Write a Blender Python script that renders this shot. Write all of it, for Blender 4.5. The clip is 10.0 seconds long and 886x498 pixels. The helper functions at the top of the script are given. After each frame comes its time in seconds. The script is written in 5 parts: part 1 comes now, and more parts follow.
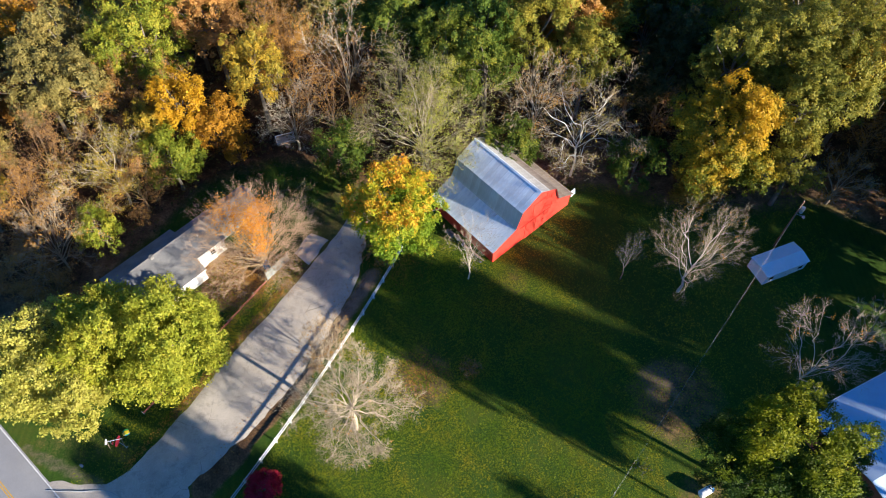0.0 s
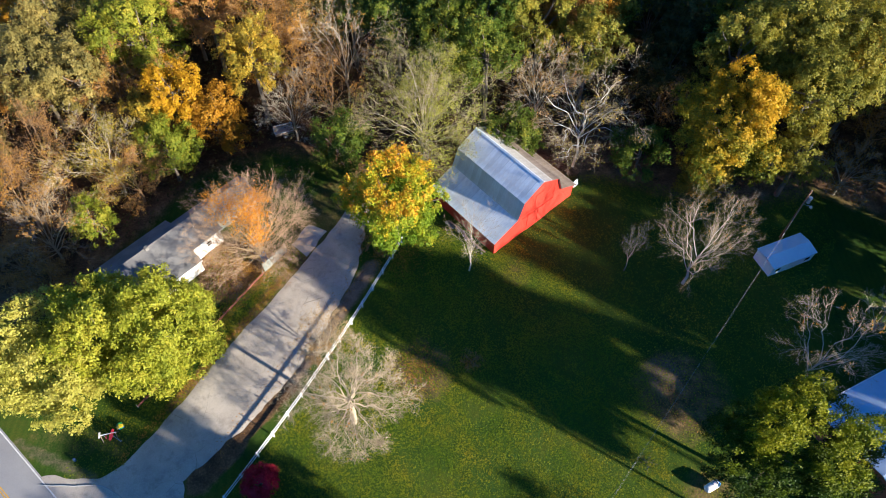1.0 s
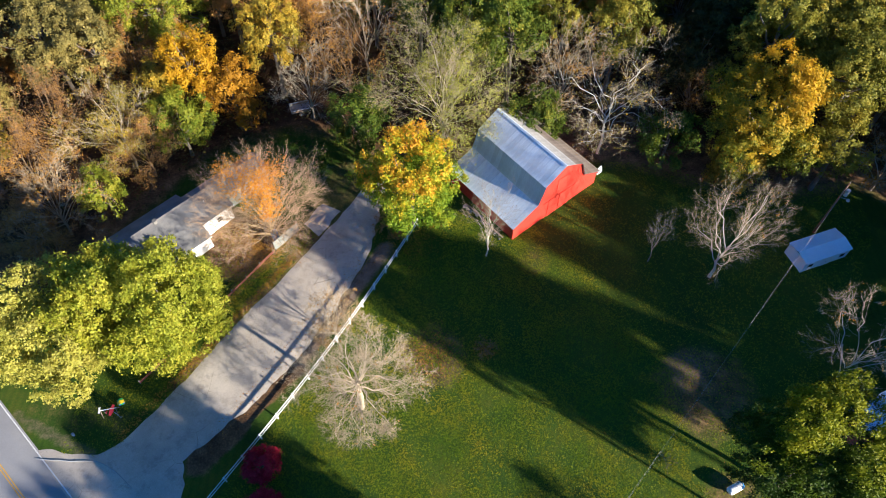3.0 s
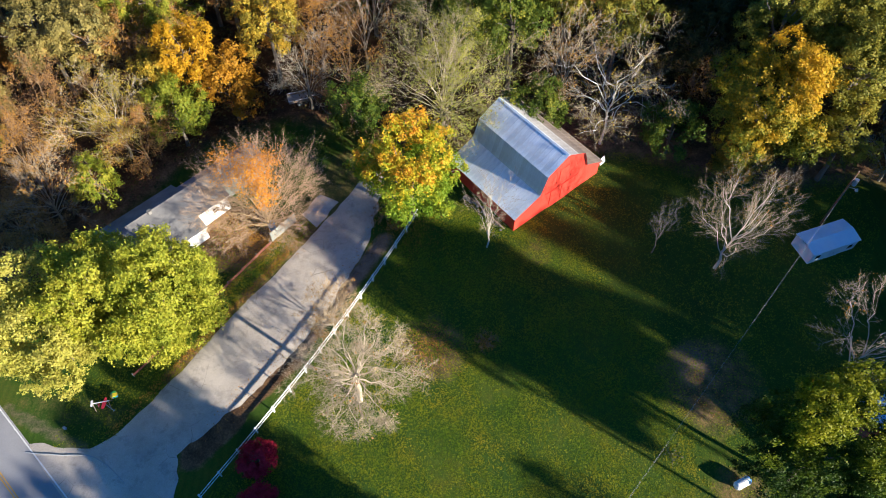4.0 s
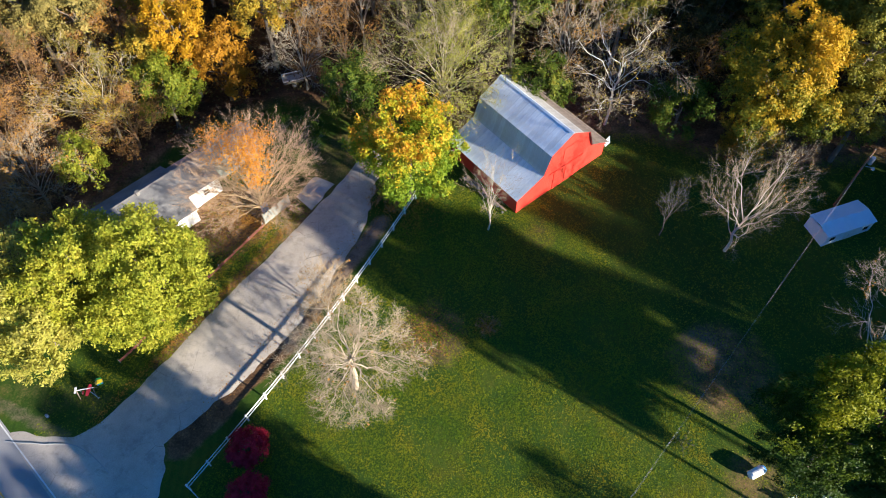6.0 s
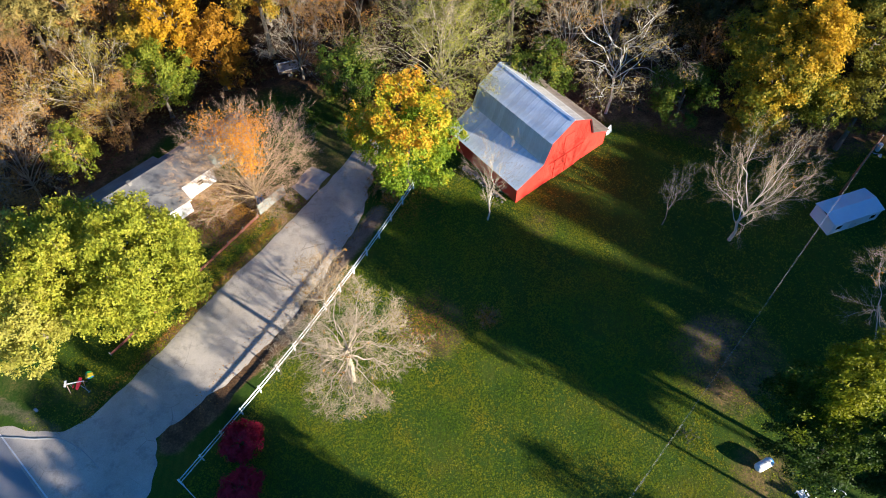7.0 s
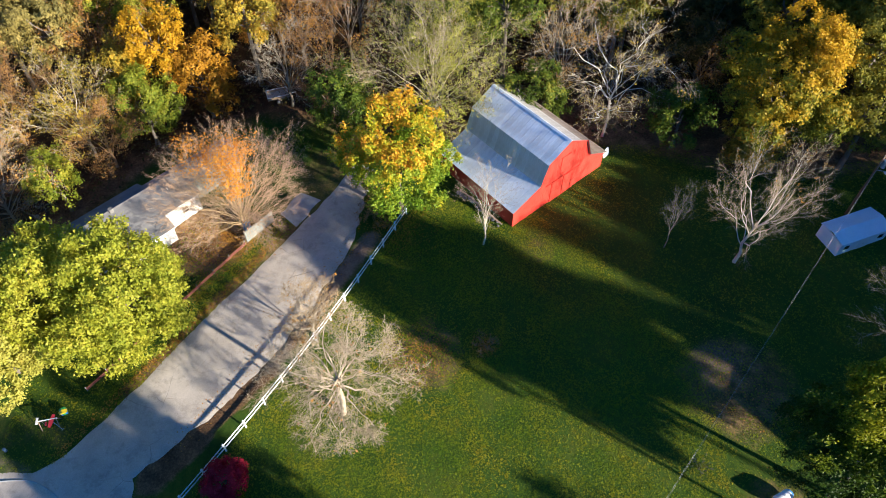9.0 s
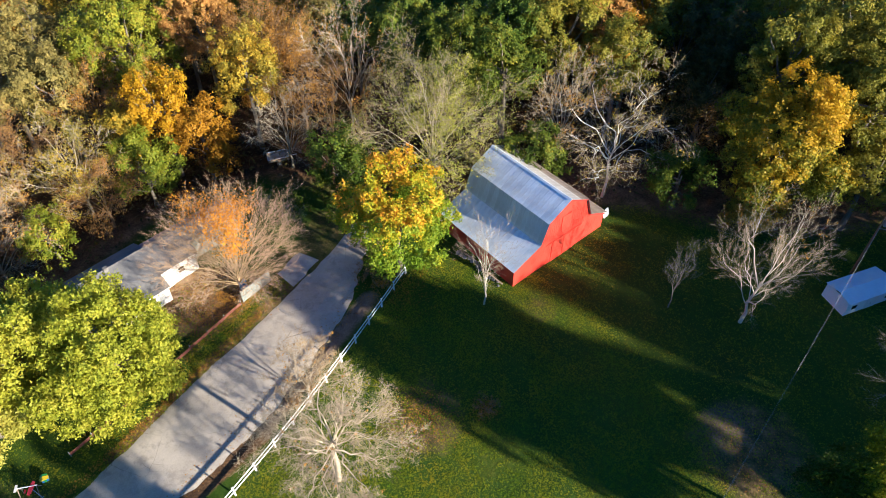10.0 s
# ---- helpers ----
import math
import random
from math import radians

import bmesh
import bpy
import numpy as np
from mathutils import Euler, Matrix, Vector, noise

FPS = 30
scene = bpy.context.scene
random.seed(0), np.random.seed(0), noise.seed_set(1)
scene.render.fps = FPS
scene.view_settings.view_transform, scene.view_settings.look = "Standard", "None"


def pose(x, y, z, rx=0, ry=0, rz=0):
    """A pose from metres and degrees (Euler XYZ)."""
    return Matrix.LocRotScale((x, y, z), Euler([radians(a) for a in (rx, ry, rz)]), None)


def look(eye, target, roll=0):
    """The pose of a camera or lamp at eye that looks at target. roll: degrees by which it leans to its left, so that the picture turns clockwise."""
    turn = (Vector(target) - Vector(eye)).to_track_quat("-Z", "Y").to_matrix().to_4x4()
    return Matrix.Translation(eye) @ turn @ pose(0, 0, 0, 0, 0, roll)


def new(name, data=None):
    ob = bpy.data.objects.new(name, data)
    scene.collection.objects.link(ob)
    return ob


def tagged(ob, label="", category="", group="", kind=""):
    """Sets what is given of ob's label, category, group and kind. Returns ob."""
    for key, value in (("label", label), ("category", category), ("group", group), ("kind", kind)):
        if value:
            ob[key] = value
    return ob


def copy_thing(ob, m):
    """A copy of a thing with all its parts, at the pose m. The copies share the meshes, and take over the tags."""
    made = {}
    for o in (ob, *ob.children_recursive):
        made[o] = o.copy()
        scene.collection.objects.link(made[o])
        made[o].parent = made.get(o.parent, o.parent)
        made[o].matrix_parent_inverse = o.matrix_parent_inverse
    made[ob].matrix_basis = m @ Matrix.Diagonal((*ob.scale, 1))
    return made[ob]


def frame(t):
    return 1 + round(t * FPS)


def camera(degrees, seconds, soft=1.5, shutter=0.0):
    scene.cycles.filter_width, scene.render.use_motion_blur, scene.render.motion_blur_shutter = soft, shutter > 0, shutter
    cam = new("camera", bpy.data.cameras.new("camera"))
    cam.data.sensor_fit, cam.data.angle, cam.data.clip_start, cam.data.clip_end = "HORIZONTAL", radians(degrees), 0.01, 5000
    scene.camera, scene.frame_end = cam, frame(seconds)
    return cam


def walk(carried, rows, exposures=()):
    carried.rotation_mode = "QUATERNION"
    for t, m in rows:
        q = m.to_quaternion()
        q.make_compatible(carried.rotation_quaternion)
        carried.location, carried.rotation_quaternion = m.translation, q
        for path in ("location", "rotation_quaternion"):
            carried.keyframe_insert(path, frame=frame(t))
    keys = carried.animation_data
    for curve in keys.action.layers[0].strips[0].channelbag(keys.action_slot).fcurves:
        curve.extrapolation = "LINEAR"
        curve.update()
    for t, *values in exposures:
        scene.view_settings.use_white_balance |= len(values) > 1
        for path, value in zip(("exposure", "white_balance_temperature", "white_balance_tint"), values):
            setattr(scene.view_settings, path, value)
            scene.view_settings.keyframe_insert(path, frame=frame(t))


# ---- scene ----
cam = camera(65.8, 10.0, 1.0)
METRES, EYE, TILT, LEAN, TURN = 17.9, 73.5, -55.0, 0.0, 0.0
ROWS = [
    (0.0, 0.0, 0.0, 0.0, 0.0, 0.0, -0.0),
    (0.5, -0.0005, 0.04, -0.0272, -0.0, -0.0, 0.01),
    (1.0, -0.0014, 0.0861, -0.0586, 0.02, -0.04, -0.01),
    (1.5, -0.0023, 0.1264, -0.0853, 0.33, -0.06, -0.48),
    (2.0, -0.0032, 0.1726, -0.1163, 0.77, -0.05, -1.12),
    (2.5, -0.0033, 0.2125, -0.1433, 1.25, -0.04, -1.83),
    (4.0, 0.001, 0.3413, -0.2339, 1.4, 0.01, -1.93),
    (4.5, 0.0002, 0.3807, -0.2614, 1.38, 0.03, -1.92),
    (5.0, 0.0007, 0.4257, -0.2932, 1.38, 0.06, -1.91),
    (5.5, 0.0007, 0.4654, -0.3215, 1.38, 0.09, -1.9),
    (7.0, 0.0071, 0.5968, -0.4134, 1.33, 0.16, -1.7),
    (7.5, 0.0061, 0.6367, -0.4413, 1.18, 0.19, -1.48),
    (8.0, 0.0059, 0.6802, -0.4714, 1.09, 0.23, -1.33),
    (8.5, 0.0056, 0.7186, -0.4863, 0.93, 0.55, -1.07),
    (9.0, 0.004, 0.758, -0.5005, 0.87, 3.59, -0.99),
    (9.5, 0.0029, 0.7891, -0.518, 0.84, 6.84, -0.98),
    (10.0, 0.0033, 0.8262, -0.5561, 0.82, 9.45, -0.99),
]
walk(cam, [(t, pose(0, 0, EYE, TILT, LEAN, TURN) @ pose(METRES * x, METRES * y, METRES * z, 90 + pitch, roll, yaw)) for t, x, y, z, yaw, pitch, roll in ROWS], [(0.0, 1.67, 5780, 11.0), (10.0, 1.67, 5780, 11.0)])

# ---- world, sun, exposure ----
SUN_AZ, SUN_EL = radians(-31.5), radians(15.5)
SUN_DIR = Vector((math.cos(SUN_AZ) * math.cos(SUN_EL), math.sin(SUN_AZ) * math.cos(SUN_EL), math.sin(SUN_EL)))
world = bpy.data.worlds.new("world")
scene.world = world
world.use_nodes = True
wn = world.node_tree.nodes
sky = wn.new("ShaderNodeTexSky")
sky.sky_type, sky.sun_disc = "NISHITA", False
sky.air_density, sky.dust_density, sky.ozone_density = 1.2, 0.0, 9.0
sky.sun_elevation, sky.sun_rotation = SUN_EL, math.atan2(SUN_DIR.x, SUN_DIR.y)
tint = wn.new("ShaderNodeMix")
tint.data_type, tint.blend_type = "RGBA", "MULTIPLY"
tint.inputs[0].default_value = 1.0
tint.inputs[7].default_value = (0.64, 1.13, 1.27, 1)
world.node_tree.links.new(sky.outputs[0], tint.inputs[6])
world.node_tree.links.new(tint.outputs[2], wn["Background"].inputs[0])
wn["Background"].inputs[1].default_value = 0.047
sun = new("sun", bpy.data.lights.new("sun", "SUN"))
sun.data.energy, sun.data.angle, sun.data.color = 5.0, radians(0.9), (1.0, 0.86, 0.66)
sun.matrix_world = look(SUN_DIR * 200, (0, 0, 0))

# ---- materials ----


def ramp(nt, fac, stops):
    r = nt.nodes.new("ShaderNodeValToRGB")
    e = r.color_ramp.elements
    while len(e) < len(stops):
        e.new(0.5)
    for k, (p, c) in enumerate(stops):
        e[k].position, e[k].color = p, (*c, 1)
    nt.links.new(fac, r.inputs[0])
    return r.outputs[0]


def noise_fac(nt, scale, detail=4, coord="Object", rough=0.6, stretch=None, kind="Fac"):
    tc = nt.nodes.new("ShaderNodeTexCoord")
    out = tc.outputs[coord]
    if stretch:
        mp = nt.nodes.new("ShaderNodeMapping")
        mp.inputs["Scale"].default_value = stretch
        nt.links.new(out, mp.inputs[0])
        out = mp.outputs[0]
    n = nt.nodes.new("ShaderNodeTexNoise")
    n.inputs["Scale"].default_value, n.inputs["Detail"].default_value, n.inputs["Roughness"].default_value = scale, detail, rough
    nt.links.new(out, n.inputs["Vector"])
    return n.outputs[kind]


def mixed(nt, fac, a, b, mode="MIX"):
    m = nt.nodes.new("ShaderNodeMix")
    m.data_type, m.blend_type = "RGBA", mode
    for k, v in ((0, fac), (6, a), (7, b)):
        if isinstance(v, (int, float)):
            m.inputs[k].default_value = v
        elif isinstance(v, tuple):
            m.inputs[k].default_value = (*v, 1)
        else:
            nt.links.new(v, m.inputs[k])
    return m.outputs[2]


def maths(nt, op, a, b=0.0, c=0.0):
    m = nt.nodes.new("ShaderNodeMath")
    m.operation = op
    for k, v in enumerate((a, b, c)):
        if isinstance(v, (int, float)):
            m.inputs[k].default_value = v
        else:
            nt.links.new(v, m.inputs[k])
    return m.outputs[0]


def base_mat(name, rough=0.8, metal=0.0):
    m = bpy.data.materials.new(name)
    m.use_nodes = True
    p = m.node_tree.nodes["Principled BSDF"]
    p.inputs["Roughness"].default_value, p.inputs["Metallic"].default_value = rough, metal
    return m, m.node_tree, p


def bump(nt, p, height, strength=0.4, distance=0.02):
    b = nt.nodes.new("ShaderNodeBump")
    b.inputs["Strength"].default_value, b.inputs["Distance"].default_value = strength, distance
    nt.links.new(height, b.inputs["Height"])
    nt.links.new(b.outputs[0], p.inputs["Normal"])


def plain(name, a, b, rough=0.7, scale=3.0, fine=25.0, metal=0.0, bumpy=0.2, stretch=None, spread=0.0):
    """Two colours mixed by a coarse and a fine noise, with a little relief; spread: variation from object to object."""
    m, nt, p = base_mat(name, rough, metal)
    n1 = noise_fac(nt, scale, 4, stretch=stretch)
    n2 = noise_fac(nt, fine, 3, stretch=stretch)
    f = maths(nt, "ADD", maths(nt, "MULTIPLY", n1, 0.65), maths(nt, "MULTIPLY", n2, 0.35))
    col = ramp(nt, f, [(0.32, a), (0.68, b)])
    if spread:
        oi = nt.nodes.new("ShaderNodeObjectInfo")
        hs = nt.nodes.new("ShaderNodeHueSaturation")
        nt.links.new(maths(nt, "MULTIPLY_ADD", oi.outputs["Random"], spread, 1 - spread / 2), hs.inputs["Value"])
        nt.links.new(col, hs.inputs["Color"])
        col = hs.outputs[0]
    nt.links.new(col, p.inputs["Base Color"])
    if bumpy:
        bump(nt, p, n2, bumpy, 0.01)
    return m


def leaf_mat(name, stops, patch=0.35, glow=0.3, island=0.42, tall=None):
    """Leaves: colour from leaf to leaf, in patches and (tall: from, to) with the height in the crown; some light through the blade."""
    m, nt, p = base_mat(name, 0.55)
    geo = nt.nodes.new("ShaderNodeNewGeometry")
    oi = nt.nodes.new("ShaderNodeObjectInfo")
    n1 = noise_fac(nt, patch, 3)
    f = maths(nt, "MULTIPLY_ADD", geo.outputs["Random Per Island"], island, 0.1 - island / 2)
    f = maths(nt, "ADD", f, maths(nt, "MULTIPLY_ADD", n1, 1.5, -0.35))
    f = maths(nt, "ADD", f, maths(nt, "MULTIPLY_ADD", oi.outputs["Random"], 0.16, -0.08))
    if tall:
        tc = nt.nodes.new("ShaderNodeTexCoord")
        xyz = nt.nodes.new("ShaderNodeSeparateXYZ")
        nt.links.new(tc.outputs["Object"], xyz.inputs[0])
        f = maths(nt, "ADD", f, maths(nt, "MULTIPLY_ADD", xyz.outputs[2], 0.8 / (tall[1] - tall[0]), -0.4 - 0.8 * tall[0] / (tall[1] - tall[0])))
    col = ramp(nt, f, stops)
    nt.links.new(col, p.inputs["Base Color"])
    p.inputs["Specular IOR Level"].default_value = 0.18
    tr = nt.nodes.new("ShaderNodeBsdfTranslucent")
    nt.links.new(col, tr.inputs[0])
    mx = nt.nodes.new("ShaderNodeMixShader")
    mx.inputs[0].default_value = glow
    nt.links.new(p.outputs[0], mx.inputs[1])
    nt.links.new(tr.outputs[0], mx.inputs[2])
    nt.links.new(mx.outputs[0], nt.nodes["Material Output"].inputs[0])
    return m


def ground_mat():
    m, nt, p = base_mat("ground", 0.9)
    at = nt.nodes.new("ShaderNodeAttribute")
    at.attribute_name = "cover"
    sep = nt.nodes.new("ShaderNodeSeparateColor")
    nt.links.new(at.outputs["Color"], sep.inputs[0])
    big = noise_fac(nt, 0.09, 4)
    mid = noise_fac(nt, 0.7, 5)
    fine = noise_fac(nt, 5.0, 4, rough=0.75)
    hair = noise_fac(nt, 22.0, 3, rough=0.8)
    gf = maths(nt, "ADD", maths(nt, "MULTIPLY", big, 0.45), maths(nt, "ADD", maths(nt, "MULTIPLY", mid, 0.25), maths(nt, "MULTIPLY", fine, 0.3)))
    green = ramp(nt, gf, [(0.38, (0.025, 0.062, 0.01)), (0.5, (0.055, 0.105, 0.011)), (0.62, (0.125, 0.13, 0.016))])
    tc = nt.nodes.new("ShaderNodeTexCoord")
    wave = nt.nodes.new("ShaderNodeTexWave")
    wave.inputs["Scale"].default_value, wave.inputs["Distortion"].default_value, wave.inputs["Detail Scale"].default_value = 0.42, 1.2, 0.5
    nt.links.new(tc.outputs["Object"], wave.inputs["Vector"])
    green = mixed(nt, maths(nt, "MULTIPLY", wave.outputs["Fac"], 0.2), green, (0.015, 0.036, 0.006))
    green = mixed(nt, maths(nt, "MULTIPLY", hair, 0.4), green, (0.02, 0.035, 0.008))
    lf = maths(nt, "ADD", maths(nt, "MULTIPLY", mid, 0.5), maths(nt, "MULTIPLY", fine, 0.5))
    litter = ramp(nt, lf, [(0.33, (0.05, 0.03, 0.017)), (0.5, (0.19, 0.11, 0.057)), (0.68, (0.42, 0.25, 0.12))])
    # Leaf mould of the wood's floor, with its shade put into the colour.
    shaded_mould = ramp(nt, lf, [(0.33, (0.022, 0.014, 0.009)), (0.5, (0.065, 0.038, 0.02)), (0.68, (0.18, 0.095, 0.042))])
    litter = mixed(nt, sep.outputs[2], litter, shaded_mould)
    dirt = ramp(nt, lf, [(0.35, (0.1, 0.07, 0.05)), (0.65, (0.3, 0.22, 0.16))])
    wob = maths(nt, "MULTIPLY_ADD", lf, 1.6, -0.8)
    k1 = maths(nt, "SMOOTH_MIN", maths(nt, "MAXIMUM", maths(nt, "ADD", maths(nt, "MULTIPLY_ADD", sep.outputs[0], 2.0, -0.5), wob), 0.0), 1.0, 0.1)
    k2 = maths(nt, "SMOOTH_MIN", maths(nt, "MAXIMUM", maths(nt, "ADD", maths(nt, "MULTIPLY_ADD", sep.outputs[1], 2.0, -0.5), wob), 0.0), 1.0, 0.1)
    col = mixed(nt, k1, green, litter)
    col = mixed(nt, k2, col, dirt)
    nt.links.new(col, p.inputs["Base Color"])
    p.inputs["Specular IOR Level"].default_value = 0.1
    bump(nt, p, maths(nt, "ADD", fine, maths(nt, "MULTIPLY", hair, 0.5)), 0.7, 0.08)
    return m


def asphalt_mat(name, a, b, cracks=True):
    m, nt, p = base_mat(name, 0.85)
    big = noise_fac(nt, 0.25, 5, rough=0.7)
    fine = noise_fac(nt, 9.0, 4, rough=0.8)
    col = ramp(nt, maths(nt, "ADD", maths(nt, "MULTIPLY", big, 0.6), maths(nt, "MULTIPLY", fine, 0.4)), [(0.35, a), (0.65, b)])
    if cracks:
        tc = nt.nodes.new("ShaderNodeTexCoord")
        warp = mixed(nt, 0.35, tc.outputs["Object"], noise_fac(nt, 0.8, 3, kind="Color"), "ADD")
        v = nt.nodes.new("ShaderNodeTexVoronoi")
        v.feature = "DISTANCE_TO_EDGE"
        v.inputs["Scale"].default_value = 0.38
        nt.links.new(warp, v.inputs["Vector"])
        line = ramp(nt, v.outputs["Distance"], [(0.0, (1, 1, 1)), (0.012, (0, 0, 0))])
        patch = ramp(nt, noise_fac(nt, 0.16, 2), [(0.5, (0, 0, 0)), (0.6, (1, 1, 1))])
        col = mixed(nt, maths(nt, "MULTIPLY", line, maths(nt, "MULTIPLY", patch, 0.75)), col, (0.05, 0.045, 0.04))
        stain = ramp(nt, noise_fac(nt, 0.7, 6, rough=0.75), [(0.52, (0, 0, 0)), (0.66, (1, 1, 1))])
        col = mixed(nt, maths(nt, "MULTIPLY", stain, 0.55), col, (0.16, 0.145, 0.125))
        dust = ramp(nt, noise_fac(nt, 0.35, 5, rough=0.7), [(0.5, (0, 0, 0)), (0.7, (1, 1, 1))])
        col = mixed(nt, maths(nt, "MULTIPLY", dust, 0.4), col, (0.46, 0.4, 0.33))
    nt.links.new(col, p.inputs["Base Color"])
    bump(nt, p, fine, 0.4, 0.01)
    return m


GROUND = ground_mat()
DRIVE = asphalt_mat("worn_asphalt", (0.35, 0.305, 0.25), (0.57, 0.505, 0.415))
ROAD = asphalt_mat("road_asphalt", (0.24, 0.235, 0.235), (0.31, 0.305, 0.3), False)
GRAVEL = plain("gravel", (0.28, 0.27, 0.25), (0.5, 0.48, 0.45), 0.9, 1.5, 18, bumpy=0.8)
WHITE_LINE = plain("white_line", (0.55, 0.55, 0.53), (0.8, 0.8, 0.78), 0.6, 2, 30)
YELLOW_LINE = plain("yellow_line", (0.5, 0.27, 0.03), (0.66, 0.38, 0.05), 0.6, 2, 30)
VINYL = plain("white_vinyl", (0.78, 0.79, 0.8), (0.84, 0.84, 0.84), 0.35, 1, 10, bumpy=0.0)
RED = plain("red_paint", (0.52, 0.035, 0.02), (0.66, 0.055, 0.03), 0.55, 0.8, 12, stretch=(6, 6, 0.6), bumpy=0.4)
RED_TRIM = plain("red_trim", (0.3, 0.025, 0.018), (0.4, 0.035, 0.025), 0.6)


def tin_mat(name, a, b, rust, amount, rough=0.42):
    """Galvanised sheet: streaks down the slope, patches of dirt and rust, a tone of its own for each sheet."""
    m, nt, p = base_mat(name, rough, 0.2)
    streak = noise_fac(nt, 0.9, 4, stretch=(2.6, 0.35, 1))
    fine = noise_fac(nt, 6.0, 3, stretch=(2, 0.5, 1))
    col = ramp(nt, maths(nt, "ADD", maths(nt, "MULTIPLY", streak, 0.65), maths(nt, "MULTIPLY", fine, 0.35)), [(0.3, a), (0.66, b)])
    spots = ramp(nt, noise_fac(nt, 0.33, 6, coord="Generated", rough=0.7, stretch=(1, 9, 1)), [(0.48, (0, 0, 0)), (0.68, (1, 1, 1))])
    col = mixed(nt, maths(nt, "MULTIPLY", spots, amount), col, rust)
    oi = nt.nodes.new("ShaderNodeObjectInfo")
    hs = nt.nodes.new("ShaderNodeHueSaturation")
    nt.links.new(maths(nt, "MULTIPLY_ADD", oi.outputs["Random"], 0.2, 0.88), hs.inputs["Value"])
    nt.links.new(col, hs.inputs["Color"])
    nt.links.new(hs.outputs[0], p.inputs["Base Color"])
    bump(nt, p, fine, 0.2, 0.01)
    return m


TIN = tin_mat("galvanised_sheet", (0.55, 0.66, 0.75), (0.93, 0.97, 0.99), (0.5, 0.47, 0.43), 0.4)
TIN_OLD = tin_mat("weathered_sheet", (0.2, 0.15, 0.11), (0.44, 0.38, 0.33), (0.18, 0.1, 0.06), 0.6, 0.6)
# Paler rusty sheet for the ridge course, its sunlit whiteness put in.
TIN_MID = tin_mat("sunlit_grey_sheet", (0.42, 0.4, 0.37), (0.74, 0.72, 0.68), (0.3, 0.22, 0.16), 0.5, 0.55)
# Darker copy of TIN: the steep slope's shade is put into its colour.
TIN_SHADED = tin_mat("shaded_sheet", (0.36, 0.47, 0.54), (0.58, 0.69, 0.75), (0.36, 0.4, 0.4), 0.4, 0.5)
SHINGLE = plain("grey_shingle", (0.11, 0.11, 0.11), (0.25, 0.245, 0.235), 0.85, 0.5, 14, bumpy=0.4, spread=0.12)
SIDING = plain("white_siding", (0.74, 0.73, 0.7), (0.82, 0.81, 0.78), 0.5, 1, 8)
GLASS = plain("dark_glass", (0.015, 0.018, 0.02), (0.03, 0.034, 0.04), 0.06, bumpy=0.0)
SHED_PAINT = plain("shed_paint", (0.78, 0.82, 0.85), (0.86, 0.89, 0.92), 0.45, 0.7, 9)
SHED_ROOF = plain("shed_roof", (0.7, 0.78, 0.84), (0.84, 0.9, 0.94), 0.4, 0.7, 9)
BLUE_ROOF = plain("pale_metal_roof", (0.42, 0.56, 0.7), (0.56, 0.69, 0.82), 0.4, 0.6, 8, metal=0.1)
BRICK = plain("red_brick", (0.2, 0.06, 0.04), (0.32, 0.11, 0.075), 0.8, 3, 20)
WOOD = plain("weathered_wood", (0.22, 0.15, 0.1), (0.4, 0.3, 0.21), 0.8, 2, 20, stretch=(5, 5, 0.7))
# Weathered board, darkened for the shade that the screen stands in.
PANEL = plain("shaded_weathered_board", (0.15, 0.17, 0.16), (0.27, 0.29, 0.26), 0.8, 1.5, 12)
POLE = plain("pole_wood", (0.17, 0.085, 0.04), (0.29, 0.15, 0.07), 0.8, 2, 15, stretch=(4, 4, 0.5))
STONE = plain("field_stone", (0.1, 0.095, 0.09), (0.26, 0.25, 0.23), 0.85, 2, 14, bumpy=0.5, spread=0.3)
STEEL = plain("grey_steel", (0.45, 0.46, 0.48), (0.6, 0.61, 0.63), 0.4, metal=0.6)
CABLE = plain("cable", (0.3, 0.3, 0.29), (0.4, 0.4, 0.38), 0.5, bumpy=0.0)
RUBBLE_RED = plain("rusty_rail", (0.12, 0.035, 0.022), (0.2, 0.065, 0.04), 0.8)
PLASTIC_RED = plain("red_plastic", (0.6, 0.03, 0.04), (0.68, 0.05, 0.06), 0.4, bumpy=0)
PLASTIC_YELLOW = plain("yellow_plastic", (0.75, 0.55, 0.02), (0.8, 0.6, 0.03), 0.4, bumpy=0)
PLASTIC_BLUE = plain("blue_plastic", (0.03, 0.18, 0.5), (0.05, 0.24, 0.6), 0.4, bumpy=0)
CAN_BLUE = plain("dull_blue_can", (0.07, 0.12, 0.2), (0.12, 0.18, 0.28), 0.5, bumpy=0)
PLASTIC_GREEN = plain("green_plastic", (0.03, 0.3, 0.08), (0.05, 0.38, 0.1), 0.4, bumpy=0)
TANK_WHITE = plain("white_tank", (0.7, 0.7, 0.68), (0.8, 0.8, 0.78), 0.4, bumpy=0)
BARK = plain("grey_bark", (0.10, 0.08, 0.06), (0.22, 0.18, 0.14), 0.9, 2, 14, stretch=(3, 3, 0.6))
BARK_PALE = plain("pale_bark", (0.5, 0.46, 0.4), (0.72, 0.68, 0.6), 0.85, 1.2, 10)
TWIG_WARM = plain("warm_twigs", (0.28, 0.19, 0.09), (0.45, 0.32, 0.16), 0.85, 1.2, 10)
TWIG_DIM = plain("dim_twigs", (0.1, 0.09, 0.08), (0.18, 0.165, 0.15), 0.85, 1.2, 10)
TWIG_RUST = plain("rusty_twigs", (0.29, 0.19, 0.115), (0.45, 0.31, 0.19), 0.85, 1.2, 10)
